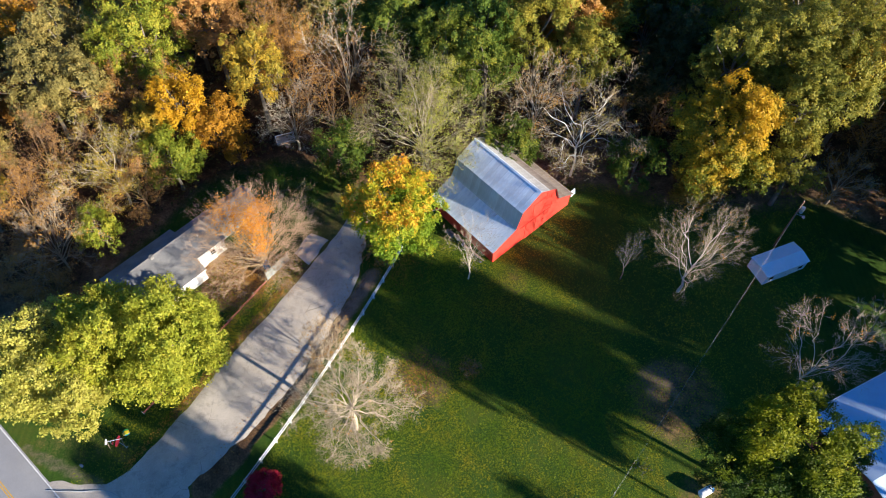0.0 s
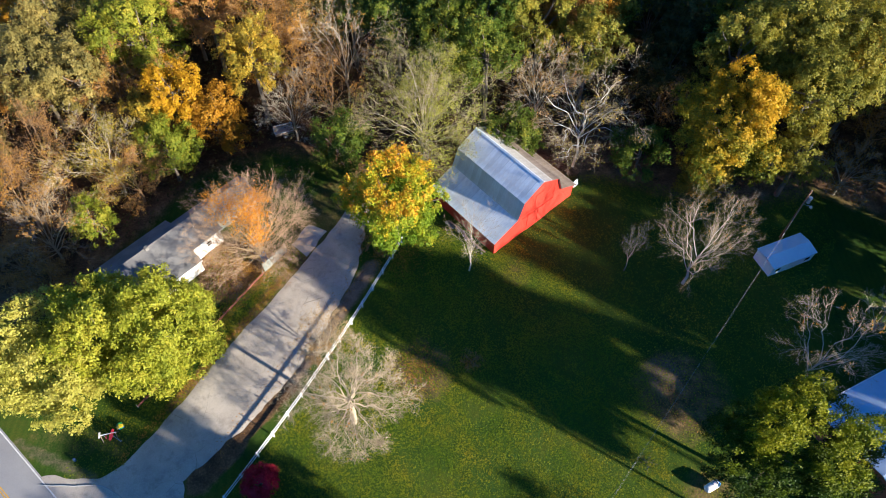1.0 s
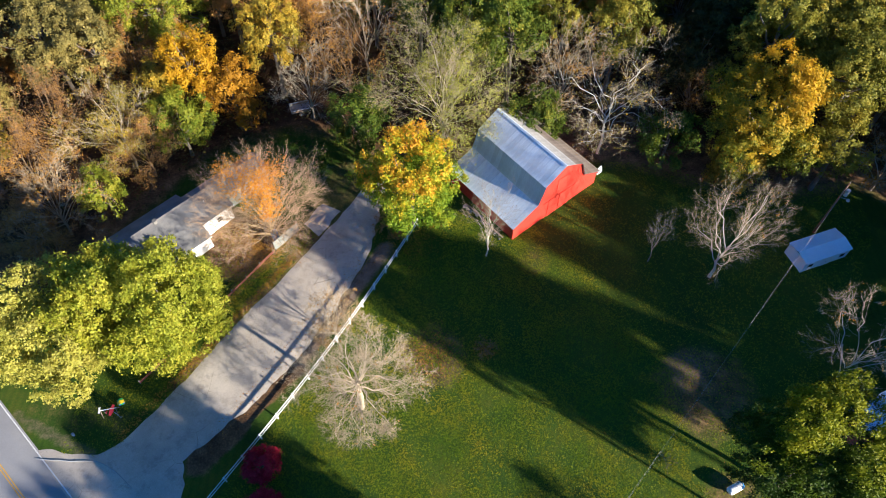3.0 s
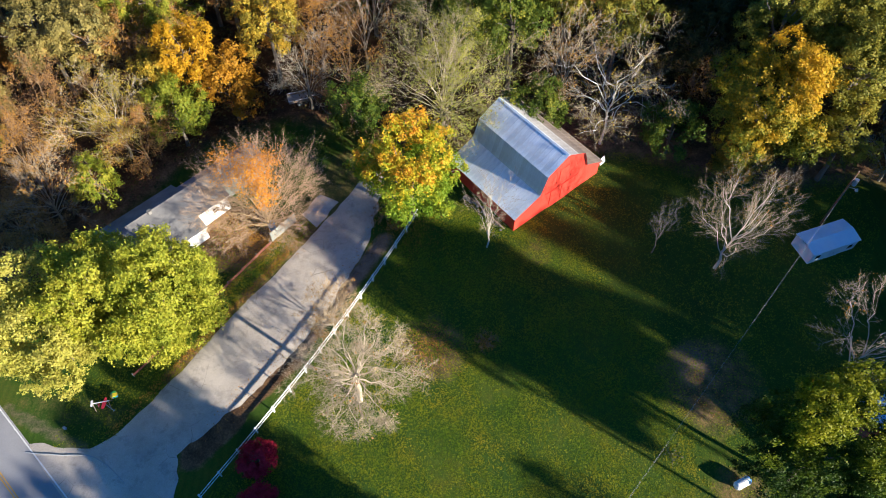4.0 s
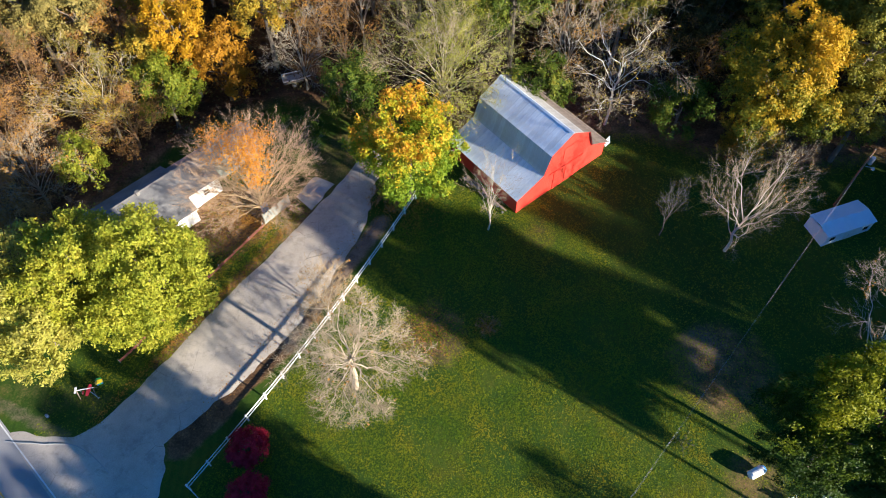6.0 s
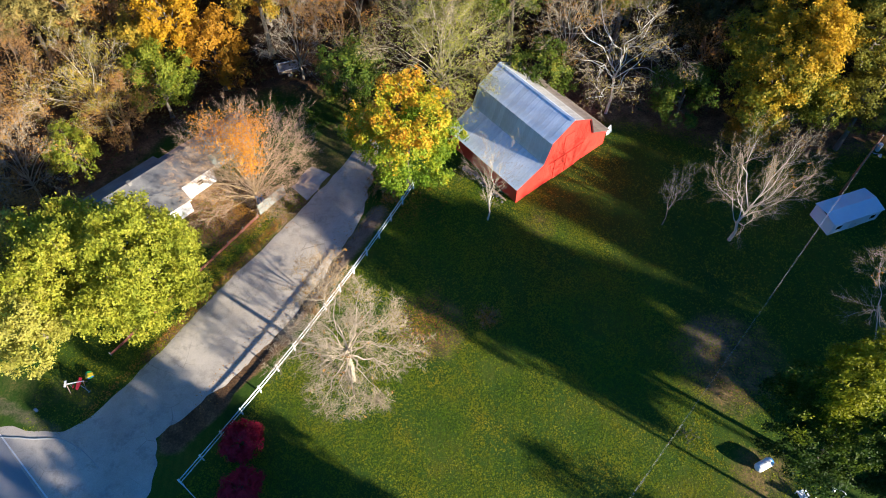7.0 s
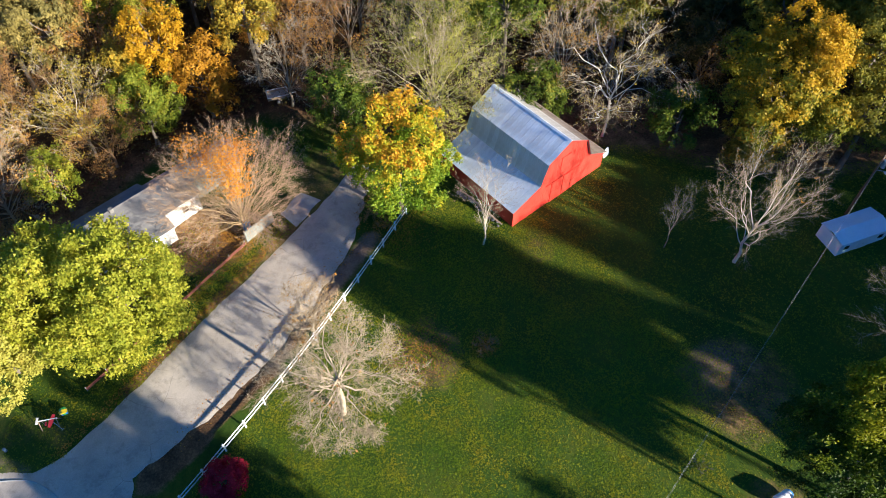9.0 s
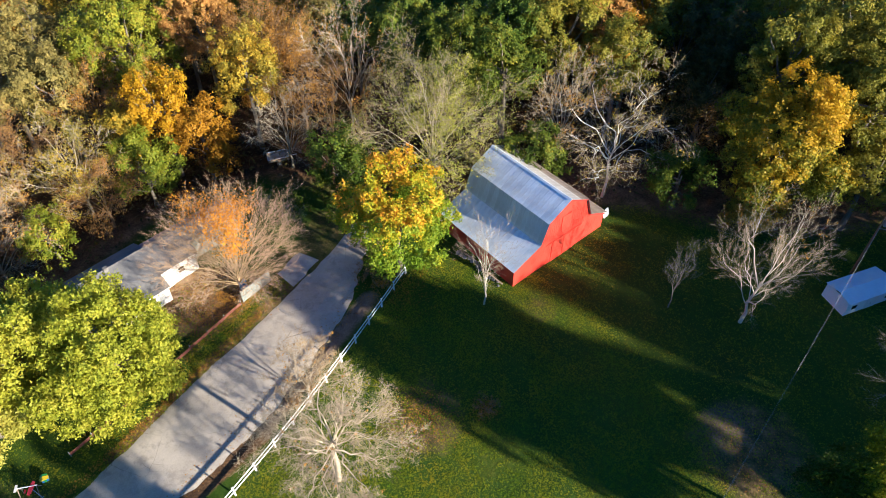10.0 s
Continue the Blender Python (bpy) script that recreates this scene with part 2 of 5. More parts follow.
TWIG_MID = plain("dull_twigs", (0.29, 0.22, 0.14), (0.44, 0.35, 0.225), 0.85, 1.2, 10)
BARK_TAN = plain("tan_twigs", (0.36, 0.29, 0.2), (0.55, 0.46, 0.33), 0.85, 1.2, 10)
BARK_CREAM = plain("cream_bark", (0.42, 0.36, 0.27), (0.66, 0.59, 0.47), 0.85, 1.2, 10)
BARK_BROWN = plain("brown_twigs", (0.2, 0.12, 0.06), (0.35, 0.225, 0.12), 0.85, 1.2, 10)
BARK_GREY = plain("grey_twigs", (0.26, 0.215, 0.15), (0.42, 0.355, 0.25), 0.85, 1.2, 10)

LEAF = {
    "lime": leaf_mat("lime_leaves", [(0.1, (0.24, 0.28, 0.024)), (0.5, (0.37, 0.38, 0.03)), (0.9, (0.52, 0.45, 0.05))], 0.4, 0.42, 0.5),
    "limepale": leaf_mat("pale_lime_leaves", [(0.1, (0.28, 0.29, 0.045)), (0.5, (0.41, 0.39, 0.06)), (0.9, (0.54, 0.47, 0.1))], 0.4, 0.42, 0.5),
    "lime2": leaf_mat("yellowgreen_leaves", [(0.15, (0.11, 0.16, 0.014)), (0.55, (0.22, 0.245, 0.02)), (0.9, (0.4, 0.34, 0.03))]),
    # Dark base to bright yellow top: sun and shade put into the leaf ramp.
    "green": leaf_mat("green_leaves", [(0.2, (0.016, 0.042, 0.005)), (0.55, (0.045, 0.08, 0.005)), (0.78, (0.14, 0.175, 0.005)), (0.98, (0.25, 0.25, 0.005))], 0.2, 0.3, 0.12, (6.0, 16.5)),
    "leafgreen": leaf_mat("deep_green_leaves", [(0.2, (0.045, 0.09, 0.012)), (0.6, (0.115, 0.17, 0.018)), (0.9, (0.25, 0.27, 0.022))]),
    "oakgreen": leaf_mat("mid_green_leaves", [(0.2, (0.06, 0.1, 0.014)), (0.6, (0.15, 0.19, 0.02)), (0.9, (0.31, 0.27, 0.025))]),
    "oak": leaf_mat("oak_leaves", [(0.15, (0.1, 0.118, 0.015)), (0.5, (0.24, 0.225, 0.026)), (0.85, (0.44, 0.33, 0.034))], 0.3, 0.3, 0.3),
    "oaktan": leaf_mat("tan_oak_leaves", [(0.15, (0.13, 0.115, 0.035)), (0.5, (0.25, 0.205, 0.055)), (0.85, (0.38, 0.28, 0.075))], 0.3, 0.25, 0.3),
    "olive": leaf_mat("olive_leaves", [(0.2, (0.16, 0.185, 0.03)), (0.8, (0.4, 0.37, 0.055))]),
    "olivegold": leaf_mat("olive_gold_leaves", [(0.2, (0.18, 0.17, 0.025)), (0.55, (0.38, 0.28, 0.03)), (0.85, (0.55, 0.33, 0.025))]),
    # Gold over dark green by height, crown shade put into the green.
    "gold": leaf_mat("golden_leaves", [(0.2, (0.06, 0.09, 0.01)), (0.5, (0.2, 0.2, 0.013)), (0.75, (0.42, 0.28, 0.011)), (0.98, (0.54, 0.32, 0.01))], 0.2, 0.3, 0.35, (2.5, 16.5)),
    "gold2": leaf_mat("bright_yellow_leaves", [(0.2, (0.4, 0.22, 0.008)), (0.8, (0.62, 0.36, 0.01))]),
    "amber": leaf_mat("amber_leaves", [(0.2, (0.28, 0.14, 0.012)), (0.8, (0.5, 0.25, 0.014))]),
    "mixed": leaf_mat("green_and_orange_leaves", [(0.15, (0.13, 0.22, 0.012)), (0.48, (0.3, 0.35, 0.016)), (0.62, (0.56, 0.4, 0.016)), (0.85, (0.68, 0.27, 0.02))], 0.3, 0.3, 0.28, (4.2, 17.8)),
    "orange": leaf_mat("orange_leaves", [(0.2, (0.48, 0.18, 0.02)), (0.7, (0.76, 0.34, 0.03))]),
    "rust": leaf_mat("rusty_leaves", [(0.2, (0.27, 0.125, 0.026)), (0.7, (0.52, 0.265, 0.042))]),
    "tan": leaf_mat("tan_leaves", [(0.2, (0.33, 0.17, 0.05)), (0.7, (0.6, 0.33, 0.09))]),
    "brown": leaf_mat("brown_leaves", [(0.2, (0.2, 0.105, 0.035)), (0.7, (0.45, 0.235, 0.06))]),
    # Leaves for trees in shade, which is put into their darker colours.
    "shade": leaf_mat("shaded_brown_green_leaves", [(0.2, (0.05, 0.05, 0.016)), (0.6, (0.13, 0.11, 0.03)), (0.9, (0.25, 0.14, 0.04))]),
    "grass": leaf_mat("grass_blades", [(0.2, (0.1, 0.175, 0.007)), (0.55, (0.2, 0.235, 0.008)), (0.9, (0.34, 0.29, 0.014))], 0.24, 0.4, 0.32),
    "red": leaf_mat("crimson_leaves", [(0.1, (0.26, 0.008, 0.024)), (0.9, (0.66, 0.03, 0.07))], 0.8),
}

# ---- mesh helpers ----


def ground_z(x, y):
    return -1.24 + 0.0148 * x + 0.0271 * y


def quick_mesh(name, verts, faces, mat=None, smooth=False):
    """A mesh from an (n, 3) array of corners and an (m, 3 or 4) array of faces."""
    me = bpy.data.meshes.new(name)
    verts, faces = np.asarray(verts, np.float32), np.asarray(faces, np.int32)
    me.vertices.add(len(verts))
    me.vertices.foreach_set("co", verts.ravel())
    k = faces.shape[1]
    me.loops.add(faces.size)
    me.loops.foreach_set("vertex_index", faces.ravel())
    me.polygons.add(len(faces))
    me.polygons.foreach_set("loop_start", np.arange(0, faces.size, k, dtype=np.int32))
    me.polygons.foreach_set("use_smooth", np.full(len(faces), smooth))
    me.update(calc_edges=True)
    if mat:
        me.materials.append(mat)
    return me


def part(name, data, material, parent, label="", m=None):
    """Links a bmesh or a mesh as one object under a thing or a part."""
    if isinstance(data, bmesh.types.BMesh):
        me = bpy.data.meshes.new(name)
        data.to_mesh(me)
        data.free()
        me.materials.append(material)
    else:
        me = data
        if material and not me.materials:
            me.materials.append(material)
    ob = new(name, me)
    ob.parent = parent
    if m is not None:
        ob.matrix_basis = m
    if label:
        ob["label"] = label
    return ob


def thing(name, m, label, category, group="", kind=""):
    ob = new(name)
    ob.empty_display_size = 0.2
    ob.matrix_basis = m
    return tagged(ob, label, category, group, kind)


def box(bm, x0, x1, y0, y1, z0, z1, m=None, bevel=0.0):
    r = bmesh.ops.create_cube(bm, size=1.0)
    vs = r["verts"]
    bmesh.ops.scale(bm, vec=(x1 - x0, y1 - y0, z1 - z0), verts=vs)
    bmesh.ops.translate(bm, vec=((x0 + x1) / 2, (y0 + y1) / 2, (z0 + z1) / 2), verts=vs)
    if bevel:
        es = list({e for v in vs for e in v.link_edges})
        out = bmesh.ops.bevel(bm, geom=es, offset=bevel, segments=1, affect="EDGES")
        vs = list({v for f in out["faces"] for v in f.verts} | {v for v in vs if v.is_valid})
    if m is not None:
        bmesh.ops.transform(bm, matrix=m, verts=vs)
    return bm


def boxed(*a, **k):
    return box(bmesh.new(), *a, **k)


def cyl(bm, p, q, r0, r1=None, seg=10):
    p, q = Vector(p), Vector(q)
    d = q - p
    m = Matrix.Translation((p + q) / 2) @ d.to_track_quat("Z", "Y").to_matrix().to_4x4()
    bmesh.ops.create_cone(bm, cap_ends=True, segments=seg, radius1=r0, radius2=r0 if r1 is None else r1, depth=d.length, matrix=m)
    return bm


def cyled(*a, **k):
    return cyl(bmesh.new(), *a, **k)


def prism(profile, y0, y1):
    """A solid of an x, z outline drawn out along y."""
    bm = bmesh.new()
    a = [bm.verts.new((x, y0, z)) for x, z in profile]
    b = [bm.verts.new((x, y1, z)) for x, z in profile]
    bm.faces.new(a)
    bm.faces.new(b[::-1])
    for k in range(len(a)):
        n = (k + 1) % len(a)
        bm.faces.new((a[n], a[k], b[k], b[n]))
    bmesh.ops.recalc_face_normals(bm, faces=bm.faces)
    return bm


def tubes(polys, radii, sides):
    """Tapered tubes along (n, m, 3) lines with (n, m) radii: corners and faces."""
    n, m, _ = polys.shape
    d = np.gradient(polys, axis=1)
    d /= np.linalg.norm(d, axis=-1, keepdims=True) + 1e-9
    ref = np.where(np.abs(d[..., 2:]) > 0.9, [[[1.0, 0, 0]]], [[[0, 0, 1.0]]])
    a = np.cross(d, ref)
    a /= np.linalg.norm(a, axis=-1, keepdims=True) + 1e-9
    b = np.cross(d, a)
    ang = np.arange(sides) * 2 * np.pi / sides
    ring = a[:, :, None] * np.cos(ang)[None, None, :, None] + b[:, :, None] * np.sin(ang)[None, None, :, None]
    v = (polys[:, :, None] + ring * radii[:, :, None, None]).reshape(-1, 3)
    i = np.arange(n)[:, None, None] * m * sides + np.arange(m - 1)[None, :, None] * sides
    k = np.arange(sides)[None, None]
    k2 = (k + 1) % sides
    f = np.stack([i + k, i + k2, i + sides + k2, i + sides + k], -1).reshape(-1, 4)
    return v, f


def joined(pieces):
    vs, fs, at = [], [], 0
    for v, f in pieces:
        vs.append(v)
        fs.append(f + at)
        at += len(v)
    return np.concatenate(vs), np.concatenate(fs)


# ---- trees ----


def unit(v):
    return v / (np.linalg.norm(v, axis=-1, keepdims=True) + 1e-9)


def limbs_from(rng, start, way, length, r0, m, wobble, lift, tip=0.35):
    """Curved branches from many starts at once: their lines and radii."""
    n = len(start)
    pts, d = [start], unit(way)
    step = (length / m)[:, None]
    for _ in range(m):
        d = unit(d + rng.normal(0, wobble, (n, 3)) + np.array([0, 0, lift]))
        pts.append(pts[-1] + d * step)
    line = np.stack(pts, 1)
    return line, r0[:, None] * np.linspace(1, tip, m + 1)[None]


def offshoots(rng, line, rad, count, angle, lo=0.3):
    """Starts and directions of side branches along lines."""
    n, m, _ = line.shape
    own = np.repeat(np.arange(n), count)
    t = rng.uniform(lo, 0.98, len(own)) * (m - 1)
    i = np.minimum(t.astype(int), m - 2)
    f = (t - i)[:, None]
    p = line[own, i] * (1 - f) + line[own, i + 1] * f
    d = unit(line[own, i + 1] - line[own, i])
    side = unit(np.cross(d, rng.normal(0, 1, d.shape)))
    a = rng.normal(angle, 0.18, (len(own), 1))
    r = rad[own, i] * (1 - f[:, 0]) + rad[own, i + 1] * f[:, 0]
    return p, d * np.cos(a) + side * np.sin(a), r, own


def skeleton_tree(rng, h, r, fork=0.2, limbs=9, low=-0.25, counts=(6, 6, 5), trunk_r=0.22, wobble=0.12, fine=0.011, angle=0.62, arch=0.12, rise=0.02, even=0.72, tall=1.25, low_start=0.45):
    """A bare tree: trunk, limbs that reach the outline of a round crown, and three orders of twigs."""
    rz = min(h * 0.48, r * tall)
    mid = np.array([0, 0, h - rz])
    foot = np.array([[0, 0, -0.15], [0.015 * h, 0.01 * h, fork * h * 0.5], [0.0, 0.02 * h, fork * h], [0.02 * h, 0.0, fork * h + 0.4 * (mid[2] - fork * h) + 0.05 * h]])[None]
    trunk_rad = np.array([[1.3, 1.0, 0.85, 0.5]]) * trunk_r
    k = np.arange(limbs)
    cz = 1 - (1 - low) * (k + 0.5) / limbs
    az = k * 2.4 + rng.uniform(-0.35, 0.35, limbs)
    flat = np.sqrt(1 - cz**2)
    aim = mid + np.stack([flat * np.cos(az), flat * np.sin(az), cz], -1) * [r, r, rz] * rng.uniform(even, 0.95, (limbs, 1))
    t = np.clip(0.62 + 0.36 * cz, low_start, 1.0)
    start = np.stack([np.interp(t, [0, 0.33, 0.66, 1], foot[0, :, c]) for c in range(3)], -1)
    w = np.linspace(0, 1, 8)[None, :, None]
    l1 = start[:, None] * (1 - w) + aim[:, None] * w
    span = np.linalg.norm(aim - start, axis=-1)
    l1 = l1 + np.sin(w * np.pi) * np.array([0, 0, arch]) * span[:, None, None]
    jog = rng.normal(0, 1, (limbs, 8, 3))
    jog[:, 1:-1] = (jog[:, :-2] + jog[:, 1:-1] + jog[:, 2:]) / 3
    l1 = l1 + jog * wobble * 0.55 * span[:, None, None] * np.sin(w * np.pi * 0.9)
    r1 = trunk_r * 0.42 * np.linspace(1, 0.13, 8)[None] * rng.uniform(0.7, 1.1, (limbs, 1))
    s, d, rr, own = offshoots(rng, l1, r1, counts[0], angle, 0.22)
    l2, r2 = limbs_from(rng, s, d + 0.3 * unit(s - mid), span[own] * rng.uniform(0.22, 0.5, len(s)), rr * 0.36, 5, wobble, rise, 0.35)
    s, d, rr, own2 = offshoots(rng, l2, r2, counts[1], angle)
    l3, r3 = limbs_from(rng, s, d, span[own][own2] * rng.uniform(0.1, 0.22, len(s)), np.maximum(rr * 0.45, fine * 1.2), 3, wobble, rise, 0.5)
    s, d, rr, own3 = offshoots(rng, l3, r3, counts[2], angle)
    l4, r4 = limbs_from(rng, s, d, r * rng.uniform(0.06, 0.14, len(s)), np.full(len(s), fine), 1, wobble, rise, 0.6)
    wood = joined([tubes(foot, trunk_rad, 8), tubes(l1, r1, 6), tubes(l2, r2, 4)])
    twig = joined([tubes(l3, r3, 3), tubes(l4, r4, 3)])
    return wood, twig, l4[:, -1], l3[:, -1]


def leaf_cards(rng, centres, per, spread, size, middle, facing=None, loose=0.5, tri=False):
    """Small leaf blades scattered round centres, facing mostly up and away from the middle of their bough."""
    c = np.repeat(centres, per, 0)
    p = c + rng.normal(0, 1, c.shape) * spread
    out = unit(p - middle)
    if facing is not None:
        out = unit(0.4 * out + np.repeat(facing, per, 0))
    nrm = unit(out * 0.8 + rng.normal(0, loose, p.shape) + [0, 0, 0.3])
    a = unit(np.cross(nrm, rng.normal(0, 1, p.shape)))
    b = np.cross(nrm, a)
    s = size * rng.uniform(0.65, 1.35, (len(p), 1))
    a, b = a * s * 0.5, b * s * 0.62
    fold = nrm * s * 0.12
    if tri:
        v = np.stack([p - b, p + a * 1.3 + fold, p + b - a], 1).reshape(-1, 3)
        return v, np.arange(len(v)).reshape(-1, 3)
    v = np.stack([p - b, p + a + fold, p + b, p - a + fold], 1).reshape(-1, 3)
    return v, np.arange(len(v)).reshape(-1, 4)


def crown_centres(rng, r, rz, density, low=-0.55, core=0.62):
    """Centres of leaf clumps in an uneven crown made of several lobes."""
    k = int(26 + r * 5.0)
    d = unit(rng.normal(0, 1, (k * 3, 3)))
    d = d[d[:, 2] > low][:k]
    heart = d * rng.uniform(0.55, 0.88, (len(d), 1))
    size = rng.uniform(0.13, 0.29, len(d))
    heart = np.concatenate([heart, [[0, 0, 0.08]]])
    size = np.append(size, core)
    n = int(density * r * r)
    own = rng.choice(len(size), n, p=size**2 / (size**2).sum())
    d = unit(rng.normal(0, 1, (n, 3)) + [0, 0, 0.25])
    c = heart[own] + d * (size[own] * rng.uniform(0.45, 1.0, n) ** 0.5)[:, None]
    keep = c[:, 2] > low - 0.2
    c, d = c[keep], d[keep]
    c[:, :2] /= np.quantile(np.hypot(c[:, 0], c[:, 1]), 0.93)
    c[:, 2] /= np.quantile(c[:, 2], 0.985)
    return c * [r, r, rz], d


def leafy_data(seed, h, r, leaf, density=7.0, per=26, size=0.22, low=-0.8, clump=0.34, tri=True, arms_n=30, core=0.62, loose=0.42):
    rng = np.random.default_rng(seed)
    rz = min(r * 1.1, h * 0.46)
    mid = np.array([0, 0, h - rz])
    c, away = crown_centres(rng, r * 0.93, rz * 0.95, density, low, core)
    c = c + mid
    crown = leaf_cards(rng, c, per, clump, size, mid, away, loose, tri)
    fork = max(mid[2] - rz * 0.75, 0.6)
    line = np.array([[[0, 0, -0.1], [0.1, 0, fork * 0.5], [0, 0.1, fork], [0.1, 0, mid[2]]]])
    rad = np.array([[1.4, 1.0, 0.85, 0.4]]) * min(0.022 * h, 0.27)
    ends = c[rng.choice(len(c), min(arms_n, len(c)), False)]
    base = np.array([0, 0, fork]) + (mid - [0, 0, fork]) * rng.uniform(0, 0.8, (len(ends), 1))
    w = np.linspace(0, 1, 5)[None, :, None]
    arms = base[:, None] * (1 - w) + ends[:, None] * w + np.sin(w * np.pi) * np.array([0, 0, 0.06 * r])
    arms[:, 1:-1] += rng.normal(0, 0.03 * r, arms[:, 1:-1].shape)
    wood = joined([tubes(line, rad, 8), tubes(arms, np.linspace(0.09, 0.02, 5)[None] * np.full((len(ends), 1), h / 10), 4)])
    return quick_mesh("trunk", *wood, BARK, True), quick_mesh("crown", *crown, LEAF[leaf])


def at_ground(x, y, turn=0.0, dz=0.0, size=1.0):
    return pose(x, y, ground_z(x, y) + dz, 0, 0, turn) @ Matrix.Scale(size, 4)


def leafy_tree(x, y, h, r, leaf, label, seed, name="tree", **kw):
    ob = thing(name, at_ground(x, y), label, "tree", "trees")
    trunk, crown = leafy_data(seed, h, r, leaf, **kw)
    part("trunk", trunk, None, ob)
    part("crown", crown, None, ob)
    return ob


def bare_tree(x, y, h, r, bark, label, seed, leaf="", leaves=0, size=0.22, top=0.0, bunches=0, twigs=None, **kw):
    """A tree with its branches showing, and leaves left on some of its twigs (above top of its height)."""
    rng = np.random.default_rng(seed)
    ob = thing("tree", at_ground(x, y), label, "tree", "trees")
    wood, twig, tips, ends = skeleton_tree(rng, h, r, **kw)
    part("trunk", quick_mesh("trunk", *wood, bark, True), None, ob)
    part("bare_crown", quick_mesh("bare_crown", *twig, twigs or bark), None, ob)
    if leaf:
        some = tips[tips[:, 2] > top * h]
        if bunches:
            high = some[np.argsort(some[:, 2])[-len(some) // 7 :]]
            inner = high[(np.abs(high[:, 0]) < 0.36 * r) & (np.abs(high[:, 1]) < 0.42 * r)]
            heart = inner[rng.choice(len(inner), bunches)]
            near = np.min(np.linalg.norm(some[:, None] - heart[None], axis=-1), axis=1)
            some = some[near < rng.uniform(0.04, 0.42, len(some)) * r]
        each = min(max(3, leaves // len(some)), 5)
        some = some[rng.permutation(len(some))[: max(1, leaves // each)]]
        part("crown", quick_mesh("crown", *leaf_cards(rng, some, each, 0.05 * each, size, np.array([0, 0, h * 0.6])), LEAF[leaf]), None, ob)
    return ob

# ---- the ground, the road, the drive ----


def smooth(a, b, x):
    t = np.clip((x - a) / (b - a), 0, 1)
    return t * t * (3 - 2 * t)


def near_line(x, y, p, q, w0, w1):
    """1 near the line p to q, fading from w0 to w1 metres off it."""
    d = np.subtract(q, p)
    t = np.clip(((x - p[0]) * d[0] + (y - p[1]) * d[1]) / (d @ d), 0, 1)
    return 1 - smooth(w0, w1, np.hypot(x - p[0] - t * d[0], y - p[1] - t * d[1]))


def near_spot(x, y, c, r0, r1):
    return 1 - smooth(r0, r1, np.hypot(x - c[0], y - c[1]))


def forest_edge(x):
    return np.interp(x, [-90, -48, -38, -24, -14, -4, 8, 20, 30, 42, 50, 62, 90], [30, 42, 56, 62, 60, 62, 64, 63, 60, 58, 60, 52, 40])


